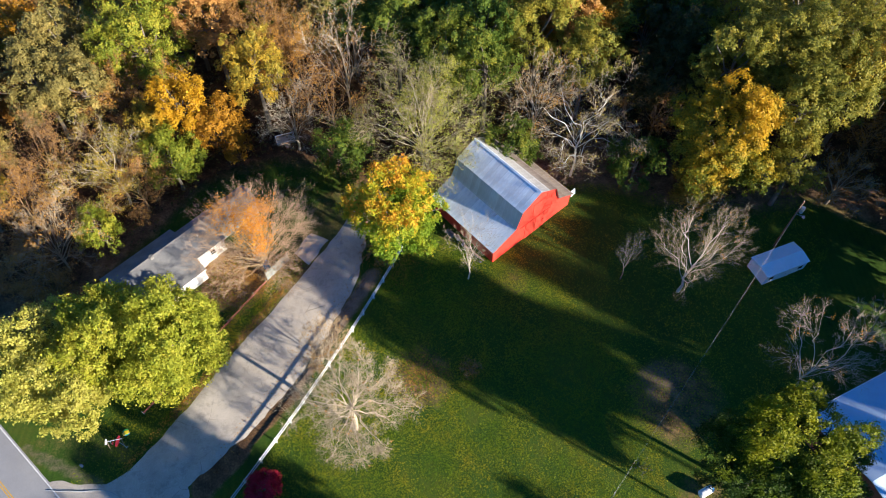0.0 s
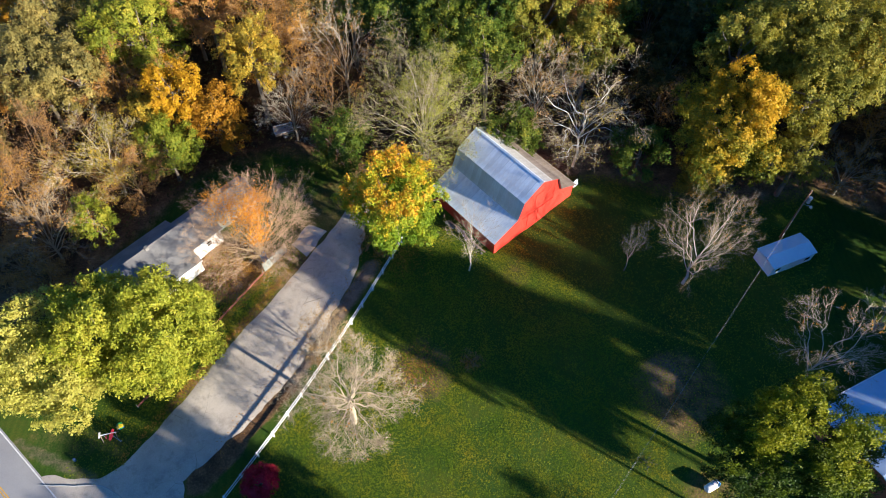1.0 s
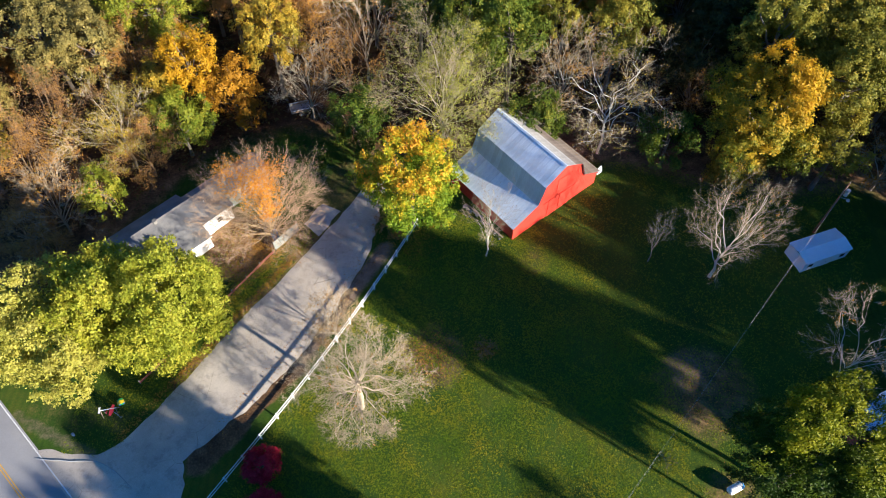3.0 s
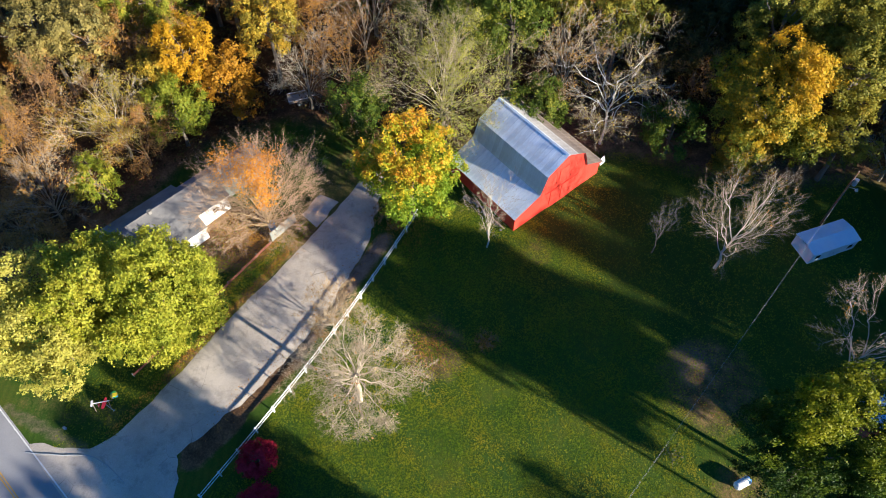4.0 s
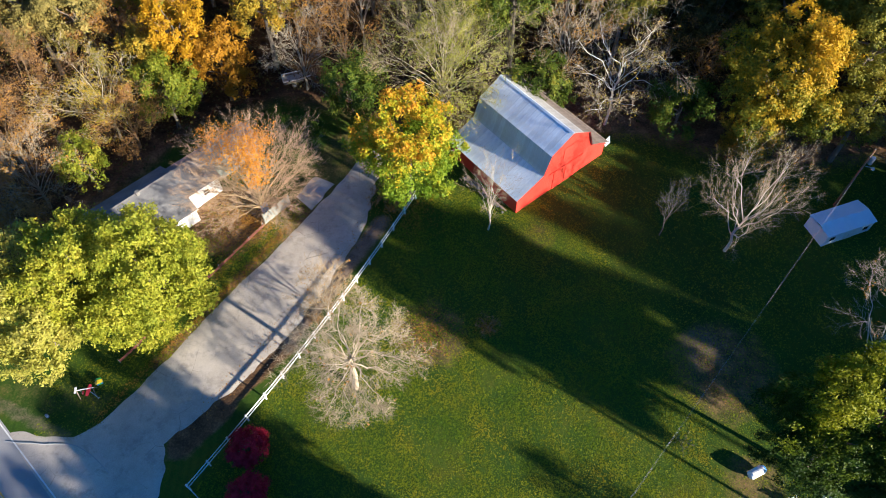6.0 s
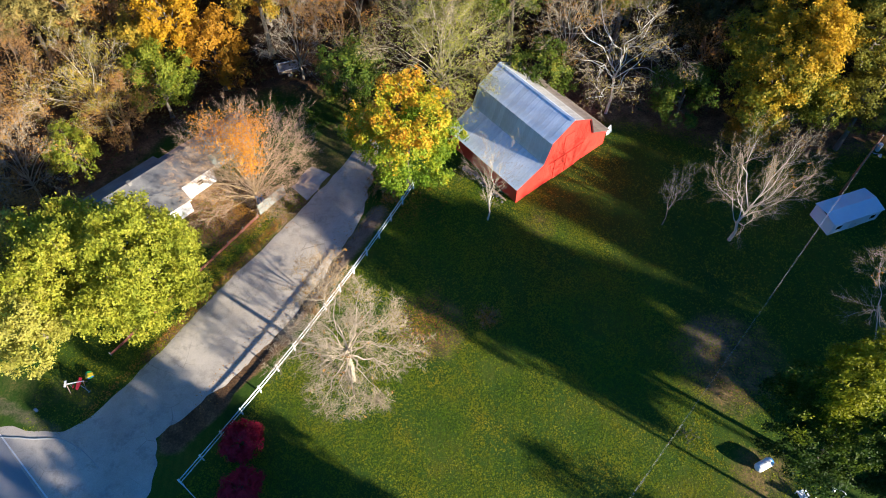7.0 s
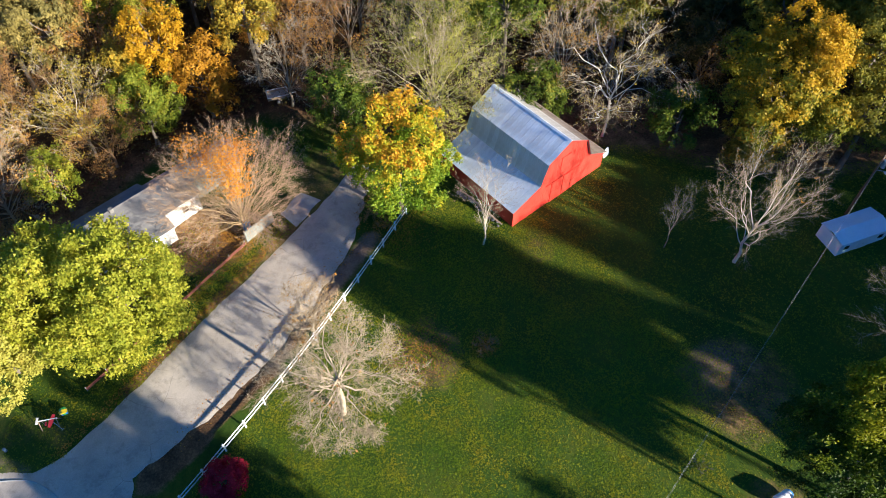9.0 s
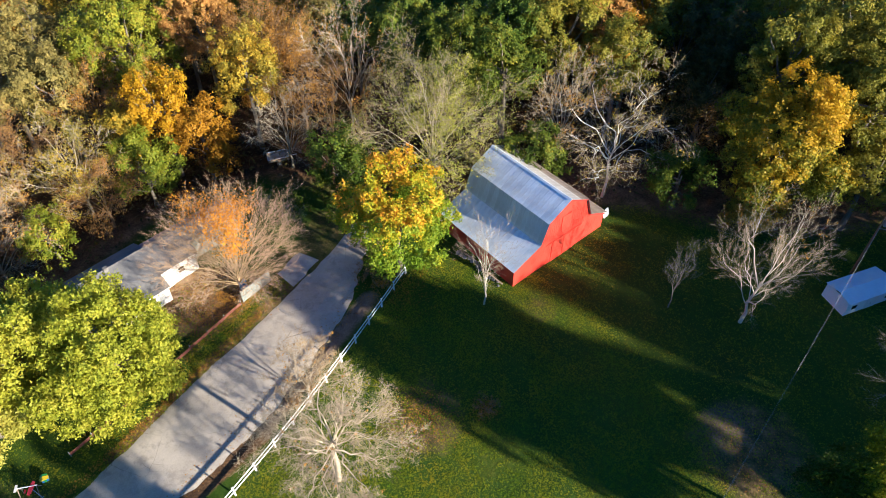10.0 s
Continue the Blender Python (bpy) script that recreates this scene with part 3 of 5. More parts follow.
def make_ground():
    fx = np.concatenate([[-3000, -1200, -500, -250, -150], np.arange(-100, 100.1, 0.8), [150, 250, 500, 1200, 3000]])
    fy = np.concatenate([[-3000, -1200, -500, -250, -120, -60, -30], np.arange(0, 150.1, 0.8), [200, 300, 500, 1200, 3000]])
    gx, gy = np.meshgrid(fx, fy)
    flat = 1 - smooth(110, 400, np.hypot(gx, gy - 60))
    gz = (ground_z(gx, gy)) * flat
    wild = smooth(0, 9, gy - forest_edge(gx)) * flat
    gz = gz + wild * (0.35 * np.sin(gx * 0.31 + 1) * np.cos(gy * 0.27) + 0.18 * np.sin(gx * 0.9) * np.sin(gy * 0.8 + 2))
    nx, ny = len(fx), len(fy)
    i = (np.arange(ny - 1)[:, None] * nx + np.arange(nx - 1)[None]).ravel()
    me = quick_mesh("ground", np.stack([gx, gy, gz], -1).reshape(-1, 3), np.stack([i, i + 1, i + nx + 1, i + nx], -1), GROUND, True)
    litter = smooth(-5, 3, gy - forest_edge(gx) - 6 * near_spot(gx, gy, (-24, 60), 8, 16))
    litter = np.maximum(litter, 0.85 * near_spot(gx, gy, (-26.8, 47.2), 3.5, 6.2))
    litter = np.maximum(litter, 0.45 * near_line(gx, gy, (-24, 44), (-33, 31), 0.3, 1.4))
    litter = np.maximum(litter, 0.42 * near_line(gx, gy, (-17, 50), (-14, 58), 2, 7))
    litter = np.maximum(litter, 0.6 * near_spot(gx, gy, (-2.8, 33.4), 2, 6.0))
    litter = np.maximum(litter, 0.58 * near_spot(gx, gy, (26.5, 30.5), 3, 8))
    litter = np.maximum(litter, 0.7 * near_line(gx, gy, (-30.2, 29.0), (-17.6, 49.6), 0.5, 1.1))
    litter = np.maximum(litter, 0.5 * near_spot(gx, gy, (27.5, 19.5), 1, 5))
    litter = np.maximum(litter, 0.36 * near_spot(gx, gy, (9, 46.5), 1, 4))
    dirt = 0.8 * near_line(gx, gy, (-17.0, 32.6), (-9.0, 47.5), 0.5, 1.6)
    # Dark soil beside the drive, with the fence rail's shade painted in.
    shaded_mud = np.maximum(near_line(gx, gy, (-26.2, 20.8), (-17.2, 31.6), 0.5, 1.3), near_line(gx, gy, (-25.6, 21.2), (-22.6, 25.0), 1.0, 1.9))
    litter = np.maximum(litter, shaded_mud)
    dirt = np.maximum(dirt, 0.5 * near_line(gx, gy, (-46, 25.2), (-37, 21.4), 0.2, 1.3))
    litter = np.maximum(litter, 0.3 * near_line(gx, gy, (-44, 26), (-34, 24.5), 1.0, 3.5))
    dirt = np.maximum(dirt, 0.2 * near_line(gx, gy, (8, 48.8), (17.5, 57.4), 0.1, 0.8))
    dirt = np.maximum(dirt, 0.55 * near_spot(gx, gy, (25, 33), 1, 4))
    col = me.color_attributes.new("cover", "FLOAT_COLOR", "POINT")
    # Blue channel: where shade is painted into the litter.
    rgba = np.stack([litter, dirt, np.maximum(wild, 0.6 * shaded_mud), np.ones_like(wild)], -1).astype(np.float32)
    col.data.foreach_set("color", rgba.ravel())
    tagged(new("ground", me), "mown green lawn with bare patches and brown leaf litter", "lawn", kind="structure")


make_ground()


def wavy(points, step=0.5, amount=0.12, seed=1):
    """A line through points, cut into short steps and made uneven."""
    rng = np.random.default_rng(seed)
    pts = np.array(points, float)
    s = np.r_[0, np.cumsum(np.linalg.norm(np.diff(pts, axis=0), axis=1))]
    t = np.linspace(0, s[-1], max(2, int(s[-1] / step)))
    out = np.stack([np.interp(t, s, pts[:, k]) for k in (0, 1)], -1)
    n = rng.normal(0, 1, (len(t), 2))
    for _ in range(2):
        n[1:-1] = (n[:-2] + n[1:-1] * 2 + n[2:]) / 4
    return out + n * amount


def paving(name, left, right, mat, label, category, lift=0.05, cross=8):
    """A sheet with thickness between two edges, following the ground."""
    k = max(len(left), len(right))
    la = np.stack([np.interp(np.linspace(0, 1, k), np.linspace(0, 1, len(left)), left[:, c]) for c in (0, 1)], -1)
    ra = np.stack([np.interp(np.linspace(0, 1, k), np.linspace(0, 1, len(right)), right[:, c]) for c in (0, 1)], -1)
    w = np.linspace(0, 1, cross)[None, :, None]
    p = la[:, None] * (1 - w) + ra[:, None] * w
    crown = 0.05 * np.sin(w[..., 0] * np.pi)
    z = ground_z(p[..., 0], p[..., 1]) + lift + crown
    z[:, 0] -= lift + 0.06
    z[:, -1] -= lift + 0.06
    v = np.concatenate([p, z[..., None]], -1).reshape(-1, 3)
    i = (np.arange(k - 1)[:, None] * cross + np.arange(cross - 1)[None]).ravel()
    f = np.stack([i, i + 1, i + cross + 1, i + cross], -1)
    a, b = v[f[0, 1]] - v[f[0, 0]], v[f[0, 3]] - v[f[0, 0]]
    if np.cross(a, b)[2] < 0:
        f = f[:, ::-1]
    ob = new(name, quick_mesh(name, v, f, mat, True))
    return tagged(ob, label, category, kind="structure")


RD, RN, RP = np.array([0.764, -0.645]), np.array([-0.645, -0.764]), np.array([-37.5, 17.4])


def along(s, off):
    return RP + RD * s + RN * off


left_edge = wavy([(-43.5, 22.6), (-39.5, 21.9), (-36.6, 21.7), (-34.6, 22.8), (-31.0, 27.6), (-27.9, 33.0), (-23.2, 40.2), (-18.8, 46.8), (-13.7, 54.8), (-12.0, 59.0)], 0.5, 0.14, 3)
right_edge = wavy([(-28.0, 8.0), (-26.6, 12.0), (-26.0, 17.5), (-26.9, 20.9), (-24.6, 23.4), (-21.9, 26.2), (-19.3, 29.3), (-16.4, 33.6), (-14.0, 38.2), (-12.4, 42.0), (-10.9, 46.2), (-10.4, 50.0), (-9.5, 58.0)], 0.35, 0.24, 4)
paving("drive", left_edge, right_edge, DRIVE, "worn pale grey asphalt drive with cracks and crumbling edges", "driveway", 0.05, 12)
far = np.linspace(-150, 150, 120)
paving("road", np.array([along(s, -0.45) for s in far]), np.array([along(s, 7.2) for s in far]), ROAD, "grey asphalt two-lane road with painted lines", "road", 0.09, 10)


def stripe(name, off, width, mat, label):
    e0 = np.array([along(s, off) for s in far])
    e1 = np.array([along(s, off + width) for s in far])
    v = []
    for p in (*e0, *e1):
        o = (p - RP) @ RN
        lift = 0.09 + 0.05 * math.sin(math.pi * (o + 0.45) / 7.65) + 0.006
        v.append((p[0], p[1], ground_z(*p) + lift))
    n = len(far)
    f = np.array([(k, k + 1, n + k + 1, n + k) for k in range(n - 1)])[:, ::-1]
    tagged(new(name, quick_mesh(name, v, f, mat)), label, "road marking", kind="structure")


stripe("edge_line", 0.0, 0.13, WHITE_LINE, "white painted edge line of the road")
stripe("edge_line", 6.5, 0.13, WHITE_LINE, "white painted edge line of the road")
stripe("centre_line", 3.18, 0.11, YELLOW_LINE, "yellow painted centre line of the road")
stripe("centre_line", 3.42, 0.11, YELLOW_LINE, "yellow painted centre line of the road")
seam = wavy([(-42.3, 20.9), (-38.5, 20.7), (-36.2, 20.95), (-35.3, 20.7), (-33.4, 19.7), (-31.5, 18.3)], 0.4, 0.05, 9)
paving("trim", seam, seam + np.array([-0.03, -0.14]), CABLE, "dark tar seam between the road and the drive", "tar seam", 0.115, 4)
pad_l = wavy([(-19.8, 50.4), (-18.9, 52.2), (-17.9, 54.4)], 0.3, 0.3, 6)
pad_r = wavy([(-17.2, 48.8), (-15.8, 51.0), (-14.9, 52.8)], 0.3, 0.2, 7)
paving("gravel_pad", pad_l, pad_r, GRAVEL, "pale gravel parking pad beside the drive", "gravel", 0.03)

# ---- the red barn ----


def sheet_roof(parent, p0, p1, q0, q1, mats, width=0.66, thick=0.02, name="roof_sheet"):
    """Ribbed sheets side by side from the eave p0 p1 to the top q0 q1, one course for each material, the upper lapped over the lower."""
    p0, p1, q0, q1 = map(Vector, (p0, p1, q0, q1))
    n = max(1, round((p1 - p0).length / width))
    x = (p1 - p0).normalized()
    y = (q0 - p0).normalized()
    z = x.cross(y).normalized()
    rows = len(mats)
    w, h = (p1 - p0).length / n, (q0 - p0).length / rows
    xs = [(0, 0), (0.03, 0.008), (0.06, 0.008), (0.09, 0), (w / 2 - 0.03, 0), (w / 2 - 0.01, 0.004), (w / 2 + 0.01, 0.004), (w / 2 + 0.03, 0), (w, 0)]
    turn_m = Matrix((x, y, z)).transposed().to_4x4()
    rng = random.Random(int(h * 1000))
    m = len(xs)
    for row, mat in enumerate(mats):
        y0, y1 = (-0.12 if row else 0.0), h
        verts = [(a, v, c + e) for v in (y0, y1) for e in (thick, 0.0) for a, c in xs]
        faces = []
        for k in range(m - 1):
            faces += [(k, k + 1, 2 * m + k + 1, 2 * m + k), (m + k + 1, m + k, 3 * m + k, 3 * m + k + 1), (m + k, m + k + 1, k + 1, k), (3 * m + k + 1, 3 * m + k, 2 * m + k, 2 * m + k + 1)]
        me = quick_mesh(name, verts, faces, mat)
        for k in range(n):
            at = p0 + x * w * k + y * (h * row) + z * (0.004 * (k % 2) + (thick + 0.006) * row + rng.uniform(0, 0.003))
            part(name, me, None, parent, m=Matrix.Translation(at) @ turn_m)


def red_barn():
    ob = thing("barn", pose(6.36, 49.23, 0.15, 0, 0, 41.0), "red wooden barn with a gambrel roof of weathered metal sheets", "barn")
    W, L, C = 14.1, 11.6, 7.4
    eave, junc, knee, top = 2.75, 4.2, 6.85, 8.45
    wall = [(0.0, -0.3), (0.0, eave - 0.1), (3.5, junc - 0.08), (4.45, knee - 0.08), (C, top - 0.08), (10.35, knee - 0.08), (11.3, junc - 0.08), (W, eave - 0.1), (W, -0.3)]
    front = part("front_wall", prism(wall, 0, 0.16), RED, ob)
    part("back_wall", prism(wall, L - 0.16, L), RED, ob)
    part("side_wall", boxed(0, 0.16, 0.16, L - 0.16, -0.3, eave - 0.1), RED, ob)
    part("side_wall", boxed(W - 0.16, W, 0.16, L - 0.16, -0.3, eave - 0.1), RED, ob)
    # battens on the gable
    for k in range(46):
        x = 0.16 + k * 0.305
        if x > W - 0.1:
            break
        h = np.interp(x, [0, 3.5, 4.45, C, 10.35, 11.3, W], [eave, junc, knee, top, knee, junc, eave]) - 0.2
        part("batten", boxed(x - 0.018, x + 0.018, -0.01, -0.002, 0.05, h), RED, front)
    # doors
    for x0, x1, h in ((5.6, 7.35, 3.2), (7.45, 9.2, 3.2)):
        d = part("door", boxed(x0, x1, -0.075, -0.024, 0.1, h), RED, ob, "red sliding barn door")
        part("rail", boxed(x0 + 0.05, x1 - 0.05, -0.1, -0.076, 1.5, 1.68), RED, d)
    part("track", boxed(4.6, 10.2, -0.09, -0.03, 3.24, 3.3), RED, ob)
    part("loft_door", boxed(6.7, 8.1, -0.07, -0.024, 4.6, 6.3), RED, ob)
    y0, y1 = -0.28, L + 0.28
    sheet_roof(ob, (-0.35, y1, eave - 0.13), (-0.35, y0, eave - 0.13), (3.55, y1, junc), (3.55, y0, junc), (TIN,))
    sheet_roof(ob, (3.5, y1, junc + 0.02), (3.5, y0, junc + 0.02), (4.42, y1, knee), (4.42, y0, knee), (TIN_SHADED,))
    sheet_roof(ob, (4.3, y1, knee - 0.03), (4.3, y0, knee - 0.03), (C, y1, top), (C, y0, top), (TIN,))
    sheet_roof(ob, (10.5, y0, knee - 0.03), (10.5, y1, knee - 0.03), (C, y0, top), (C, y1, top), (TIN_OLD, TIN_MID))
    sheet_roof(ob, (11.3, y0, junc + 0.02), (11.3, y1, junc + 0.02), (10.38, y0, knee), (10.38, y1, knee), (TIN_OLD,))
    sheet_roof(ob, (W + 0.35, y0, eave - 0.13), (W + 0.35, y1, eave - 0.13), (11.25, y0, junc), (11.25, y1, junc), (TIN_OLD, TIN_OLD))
    part("ridge_cap", prism([(C - 0.22, top - 0.02), (C, top + 0.09), (C + 0.22, top - 0.02), (C, top + 0.05)], y0, y1), TIN, ob)
    # barge boards on the front edge
    edge = [(0.0, eave - 0.12), (3.5, junc - 0.04), (4.42, knee - 0.04), (C, top - 0.03), (10.4, knee - 0.04), (11.3, junc - 0.04), (W, eave - 0.12)]
    for (xa, za), (xb, zb) in zip(edge, edge[1:]):
        part("barge_board", prism([(xa, za), (xb, zb), (xb, zb - 0.17), (xa, za - 0.17)], -0.2, -0.16), RED_TRIM, ob)
    for x, z in ((7.0, 7.7),):
        part("vent", boxed(x - 0.25, x + 0.25, -0.06, -0.024, z - 0.2, z + 0.2), RED_TRIM, ob)
    return ob


red_barn()
lean = thing("metal_sheet", pose(17.55, 59.75, 0.5, 0, 0, 41), "loose galvanised metal sheets leaning at the barn's side", "metal sheet")
part("sheet", boxed(0.0, 0.9, -0.03, 0.03, 0, 1.5, m=pose(0, 0, 0, 0, -18, 0)), TIN, lean)
part("sheet", boxed(0.1, 1.0, 0.06, 0.11, 0, 1.3, m=pose(0, 0, 0, 0, -24, 8)), TIN_OLD, lean)

# ---- the white house ----


def window_on(parent, x, z, w, h, y=0.0):
    win = part("window", boxed(x - w / 2, x + w / 2, y - 0.05, y - 0.01, z, z + h), SIDING, parent)
    for k in range(2):
        part("pane", boxed(x - w / 2 + 0.06, x + w / 2 - 0.06, y - 0.062, y - 0.052, z + 0.06 + k * h / 2, z + h / 2 + k * h / 2 - 0.04), GLASS, win)


def gable(parent, x0, x1, y0, y1, eave, rise, over=0.35, wall=SIDING, roof=SHINGLE):
    """Walls and a two-sided roof whose ridge runs along x."""
    c = (y0 + y1) / 2
    part("wall", boxed(x0, x1, y0, y0 + 0.15, -0.4, eave), wall, parent)
    part("wall", boxed(x0, x1, y1 - 0.15, y1, -0.4, eave), wall, parent)
    for x in (x0, x1 - 0.15):
        bm = bmesh.new()
        p = [(y0 + 0.15, -0.4), (y1 - 0.15, -0.4), (y1 - 0.15, eave), (c, eave + rise - 0.12), (y0 + 0.15, eave)]
        a = [bm.verts.new((x, y, z)) for y, z in p]
        b = [bm.verts.new((x + 0.15, y, z)) for y, z in p]
        bm.faces.new(a)
        bm.faces.new(b[::-1])
        for k in range(len(a)):
            bm.faces.new((a[k], a[(k + 1) % 5], b[(k + 1) % 5], b[k]))
        bmesh.ops.recalc_face_normals(bm, faces=bm.faces)
        part("wall", bm, wall, parent)
    slope = rise / (c - y0)
    for s, ya in ((1, y0 - over), (-1, y1 + over)):
        za = eave - slope * over
        bm = bmesh.new()
        v = [(x0 - over, ya, za), (x1 + over, ya, za), (x1 + over, c, eave + rise), (x0 - over, c, eave + rise)]
        lo = [bm.verts.new(q) for q in v]
        hi = [bm.verts.new((q[0], q[1], q[2] + 0.1)) for q in v]
        bm.faces.new(lo)
        bm.faces.new(hi[::-1])
        for k in range(4):
            bm.faces.new((lo[k], lo[(k + 1) % 4], hi[(k + 1) % 4], hi[k]))
        bmesh.ops.recalc_face_normals(bm, faces=bm.faces)
        part("roof", bm, roof, parent)


def roof_plane(parent, x0, x1, y0, z0, y1, z1, mat, thick=0.1):
    part("roof", slab_between(((x0, y0, z0), (x1, y0, z0), (x1, y1, z1), (x0, y1, z1)), thick), mat, parent)


def slab_between(corners, thick):
    bm = bmesh.new()
    lo = [bm.verts.new(q) for q in corners]
    hi = [bm.verts.new((q[0], q[1], q[2] + thick)) for q in corners]
    bm.faces.new(lo)
    bm.faces.new(hi[::-1])
    for k in range(4):
        bm.faces.new((lo[k], lo[(k + 1) % 4], hi[(k + 1) % 4], hi[k]))
    bmesh.ops.recalc_face_normals(bm, faces=bm.faces)
    return bm


def white_house():
    ob = thing("house", pose(-37.3, 41.7, -0.45, 0, 0, 48.0), "long low white-sided house with a grey shingle roof", "house")
    ridge, rz = 3.2, 3.95
    # front: main wall, porch wing with a lower eave, set-back far wing
    part("wall", boxed(9.0, 13.4, 0, 0.15, -0.4, 2.68), SIDING, ob)
    part("wall", boxed(-0.4, 9.0, -1.75, -1.6, -0.4, 2.1), SIDING, ob)
    part("wall", boxed(8.85, 9.0, -1.6, 0, -0.4, 2.1), SIDING, ob)
    # Far wing wall in dark board: the tree's shade put into its colour.
    part("wall", boxed(13.4, 20.0, 1.5, 1.65, -0.4, 3.1), PANEL, ob)
    part("wall", boxed(-0.4, 9.6, 5.9, 6.05, -0.4, 2.5), SIDING, ob)
    part("wall", boxed(9.6, 20.0, 4.4, 4.55, -0.4, 3.2), SIDING, ob)
    for x0, x1, ya, yb, za, zb in ((-0.4, -0.25, -1.6, 5.9, 2.1, 2.5), (13.25, 13.4, 0.15, 4.4, 2.68, 3.2), (19.85, 20.0, 1.65, 4.4, 3.1, 3.2)):
        side = prism([(ya, -0.4), (ya, za), (ridge, rz - 0.06), (yb, zb), (yb, -0.4)], x0, x1)
        bmesh.ops.transform(side, matrix=Matrix(((0, 1, 0, 0), (1, 0, 0, 0), (0, 0, 1, 0), (0, 0, 0, 1))), verts=side.verts)
        bmesh.ops.recalc_face_normals(side, faces=side.faces)
        part("wall", side, SIDING, ob)
    roof_plane(ob, 9.2, 13.7, -0.3, 2.64, ridge, rz, SHINGLE)
    roof_plane(ob, -0.7, 9.19, -1.95, 2.02, ridge, rz - 0.004, SHINGLE)
    roof_plane(ob, 13.71, 20.3, 1.25, 3.05, ridge, rz - 0.004, SHINGLE)
    roof_plane(ob, 9.7, 20.3, ridge, rz, 4.75, 3.2, SHINGLE)
    roof_plane(ob, -0.7, 9.69, ridge, rz - 0.004, 6.35, 2.4, SHINGLE)
    part("fascia", boxed(9.2, 13.7, -0.33, -0.302, 2.6, 2.75), SIDING, ob)
    part("fascia", boxed(-0.7, 9.19, -1.98, -1.952, 1.98, 2.13), SIDING, ob)
    part("ridge_cap", prism([(ridge - 0.16, rz + 0.05), (ridge, rz + 0.13), (ridge + 0.16, rz + 0.05)], -0.7, 20.3), SHINGLE, ob, m=Matrix(((0, 1, 0, 0), (1, 0, 0, 0), (0, 0, 1, 0), (0, 0, 0, 1))))
    window_on(ob, 11.5, 1.15, 0.8, 0.8)
    for x in (1.2, 4.6):
        window_on(ob, x, 0.8, 0.9, 0.9, -1.75)
    door = part("door", boxed(9.5, 10.3, -0.06, -0.01, 0.1, 2.1), SIDING, ob, "white front door")
    part("handle", boxed(10.15, 10.2, -0.1, -0.062, 1.0, 1.12), STEEL, door)
    part("step", boxed(9.3, 10.6, -0.9, -0.07, -0.4, 0.06), GRAVEL, ob)
    stack = part("chimney", boxed(5.05, 5.45, 2.8, 3.12, 3.2, 4.4), STONE, ob, "dark brick chimney stub")
    part("cap", boxed(5.0, 5.5, 2.75, 3.17, 4.402, 4.46), STONE, stack)
    for x, y in ((2.6, 1.2), (11.2, 1.9)):
        part("roof_vent", cyled((x, y, 2.9), (x, y, 3.85), 0.06), STEEL, ob)
    return ob


white_house()


def neighbour_house():
    ob = thing("house", pose(38.5, 27.2, -0.3, 0, 0, 25.5), "brick house under a pale bluish metal roof", "house")
    gable(ob, 0.4, 19, -16.0, -0.4, 4.1, 1.6, 0.4, BRICK, BLUE_ROOF)
    part("gutter", boxed(0, 19.4, 0.02, 0.14, 4.0, 4.12), VINYL, ob)
    return ob


neighbour_house()

# ---- the white fence ----


def white_fence(p, q, n, label, bow=0.0):
    """A two-rail fence from p to q in n bays; bow: how far its middle stands off the straight line."""
    p, q = np.array(p), np.array(q)
    d = q - p
    ob = thing("fence", pose(p[0], p[1], 0, 0, 0, math.degrees(math.atan2(d[1], d[0]))), label, "fence")
    length = float(np.hypot(*d))
    step = length / n
    side = np.array([-d[1], d[0]]) / length
    off = lambda s: bow * math.sin(math.pi * s / length)
    g = lambda s: ground_z(*(p + d * s / length + side * off(s)))
    me = bpy.data.meshes.new("post")
    post = boxed(-0.065, 0.065, -0.065, 0.065, -0.2, 1.38)
    post.to_mesh(me)
    post.free()
    me.materials.append(VINYL)
    bm = bmesh.new()
    bmesh.ops.create_cone(bm, cap_ends=True, segments=4, radius1=0.12, radius2=0.0, depth=0.09, matrix=pose(0, 0, 1.425, 0, 0, 45))
    cap = bpy.data.meshes.new("cap")
    bm.to_mesh(cap)
    bm.free()
    cap.materials.append(VINYL)
    for k in range(n + 1):
        a = part("post", me, None, ob, m=pose(k * step, off(k * step), g(k * step)))
        part("cap", cap, None, a)
        if k < n:
            s0, s1 = k * step + 0.066, (k + 1) * step - 0.066
            for h in (1.12, 0.58):
                bm = bmesh.new()
                ends = ((s0, off(k * step), g(s0) + h), (s1, off((k + 1) * step), g(s1) + h))
                vs = [bm.verts.new((x, y + w, z + zz)) for x, y, z in ends for w in (-0.022, 0.022) for zz in (0, 0.15)]
                for f in ((0, 1, 3, 2), (4, 6, 7, 5), (0, 4, 5, 1), (2, 3, 7, 6), (1, 5, 7, 3), (0, 2, 6, 4)):
                    bm.faces.new([vs[i] for i in f])
                bmesh.ops.recalc_face_normals(bm, faces=bm.faces)
                part("rail", bm, VINYL, ob)
    return ob


white_fence((-23.7, 17.1), (-5.3, 51.0), 15, "white vinyl two-rail fence along the drive", -0.7)
white_fence((-23.6, 17.0), (-9.6, 6.0), 7, "white vinyl two-rail fence along the road side")

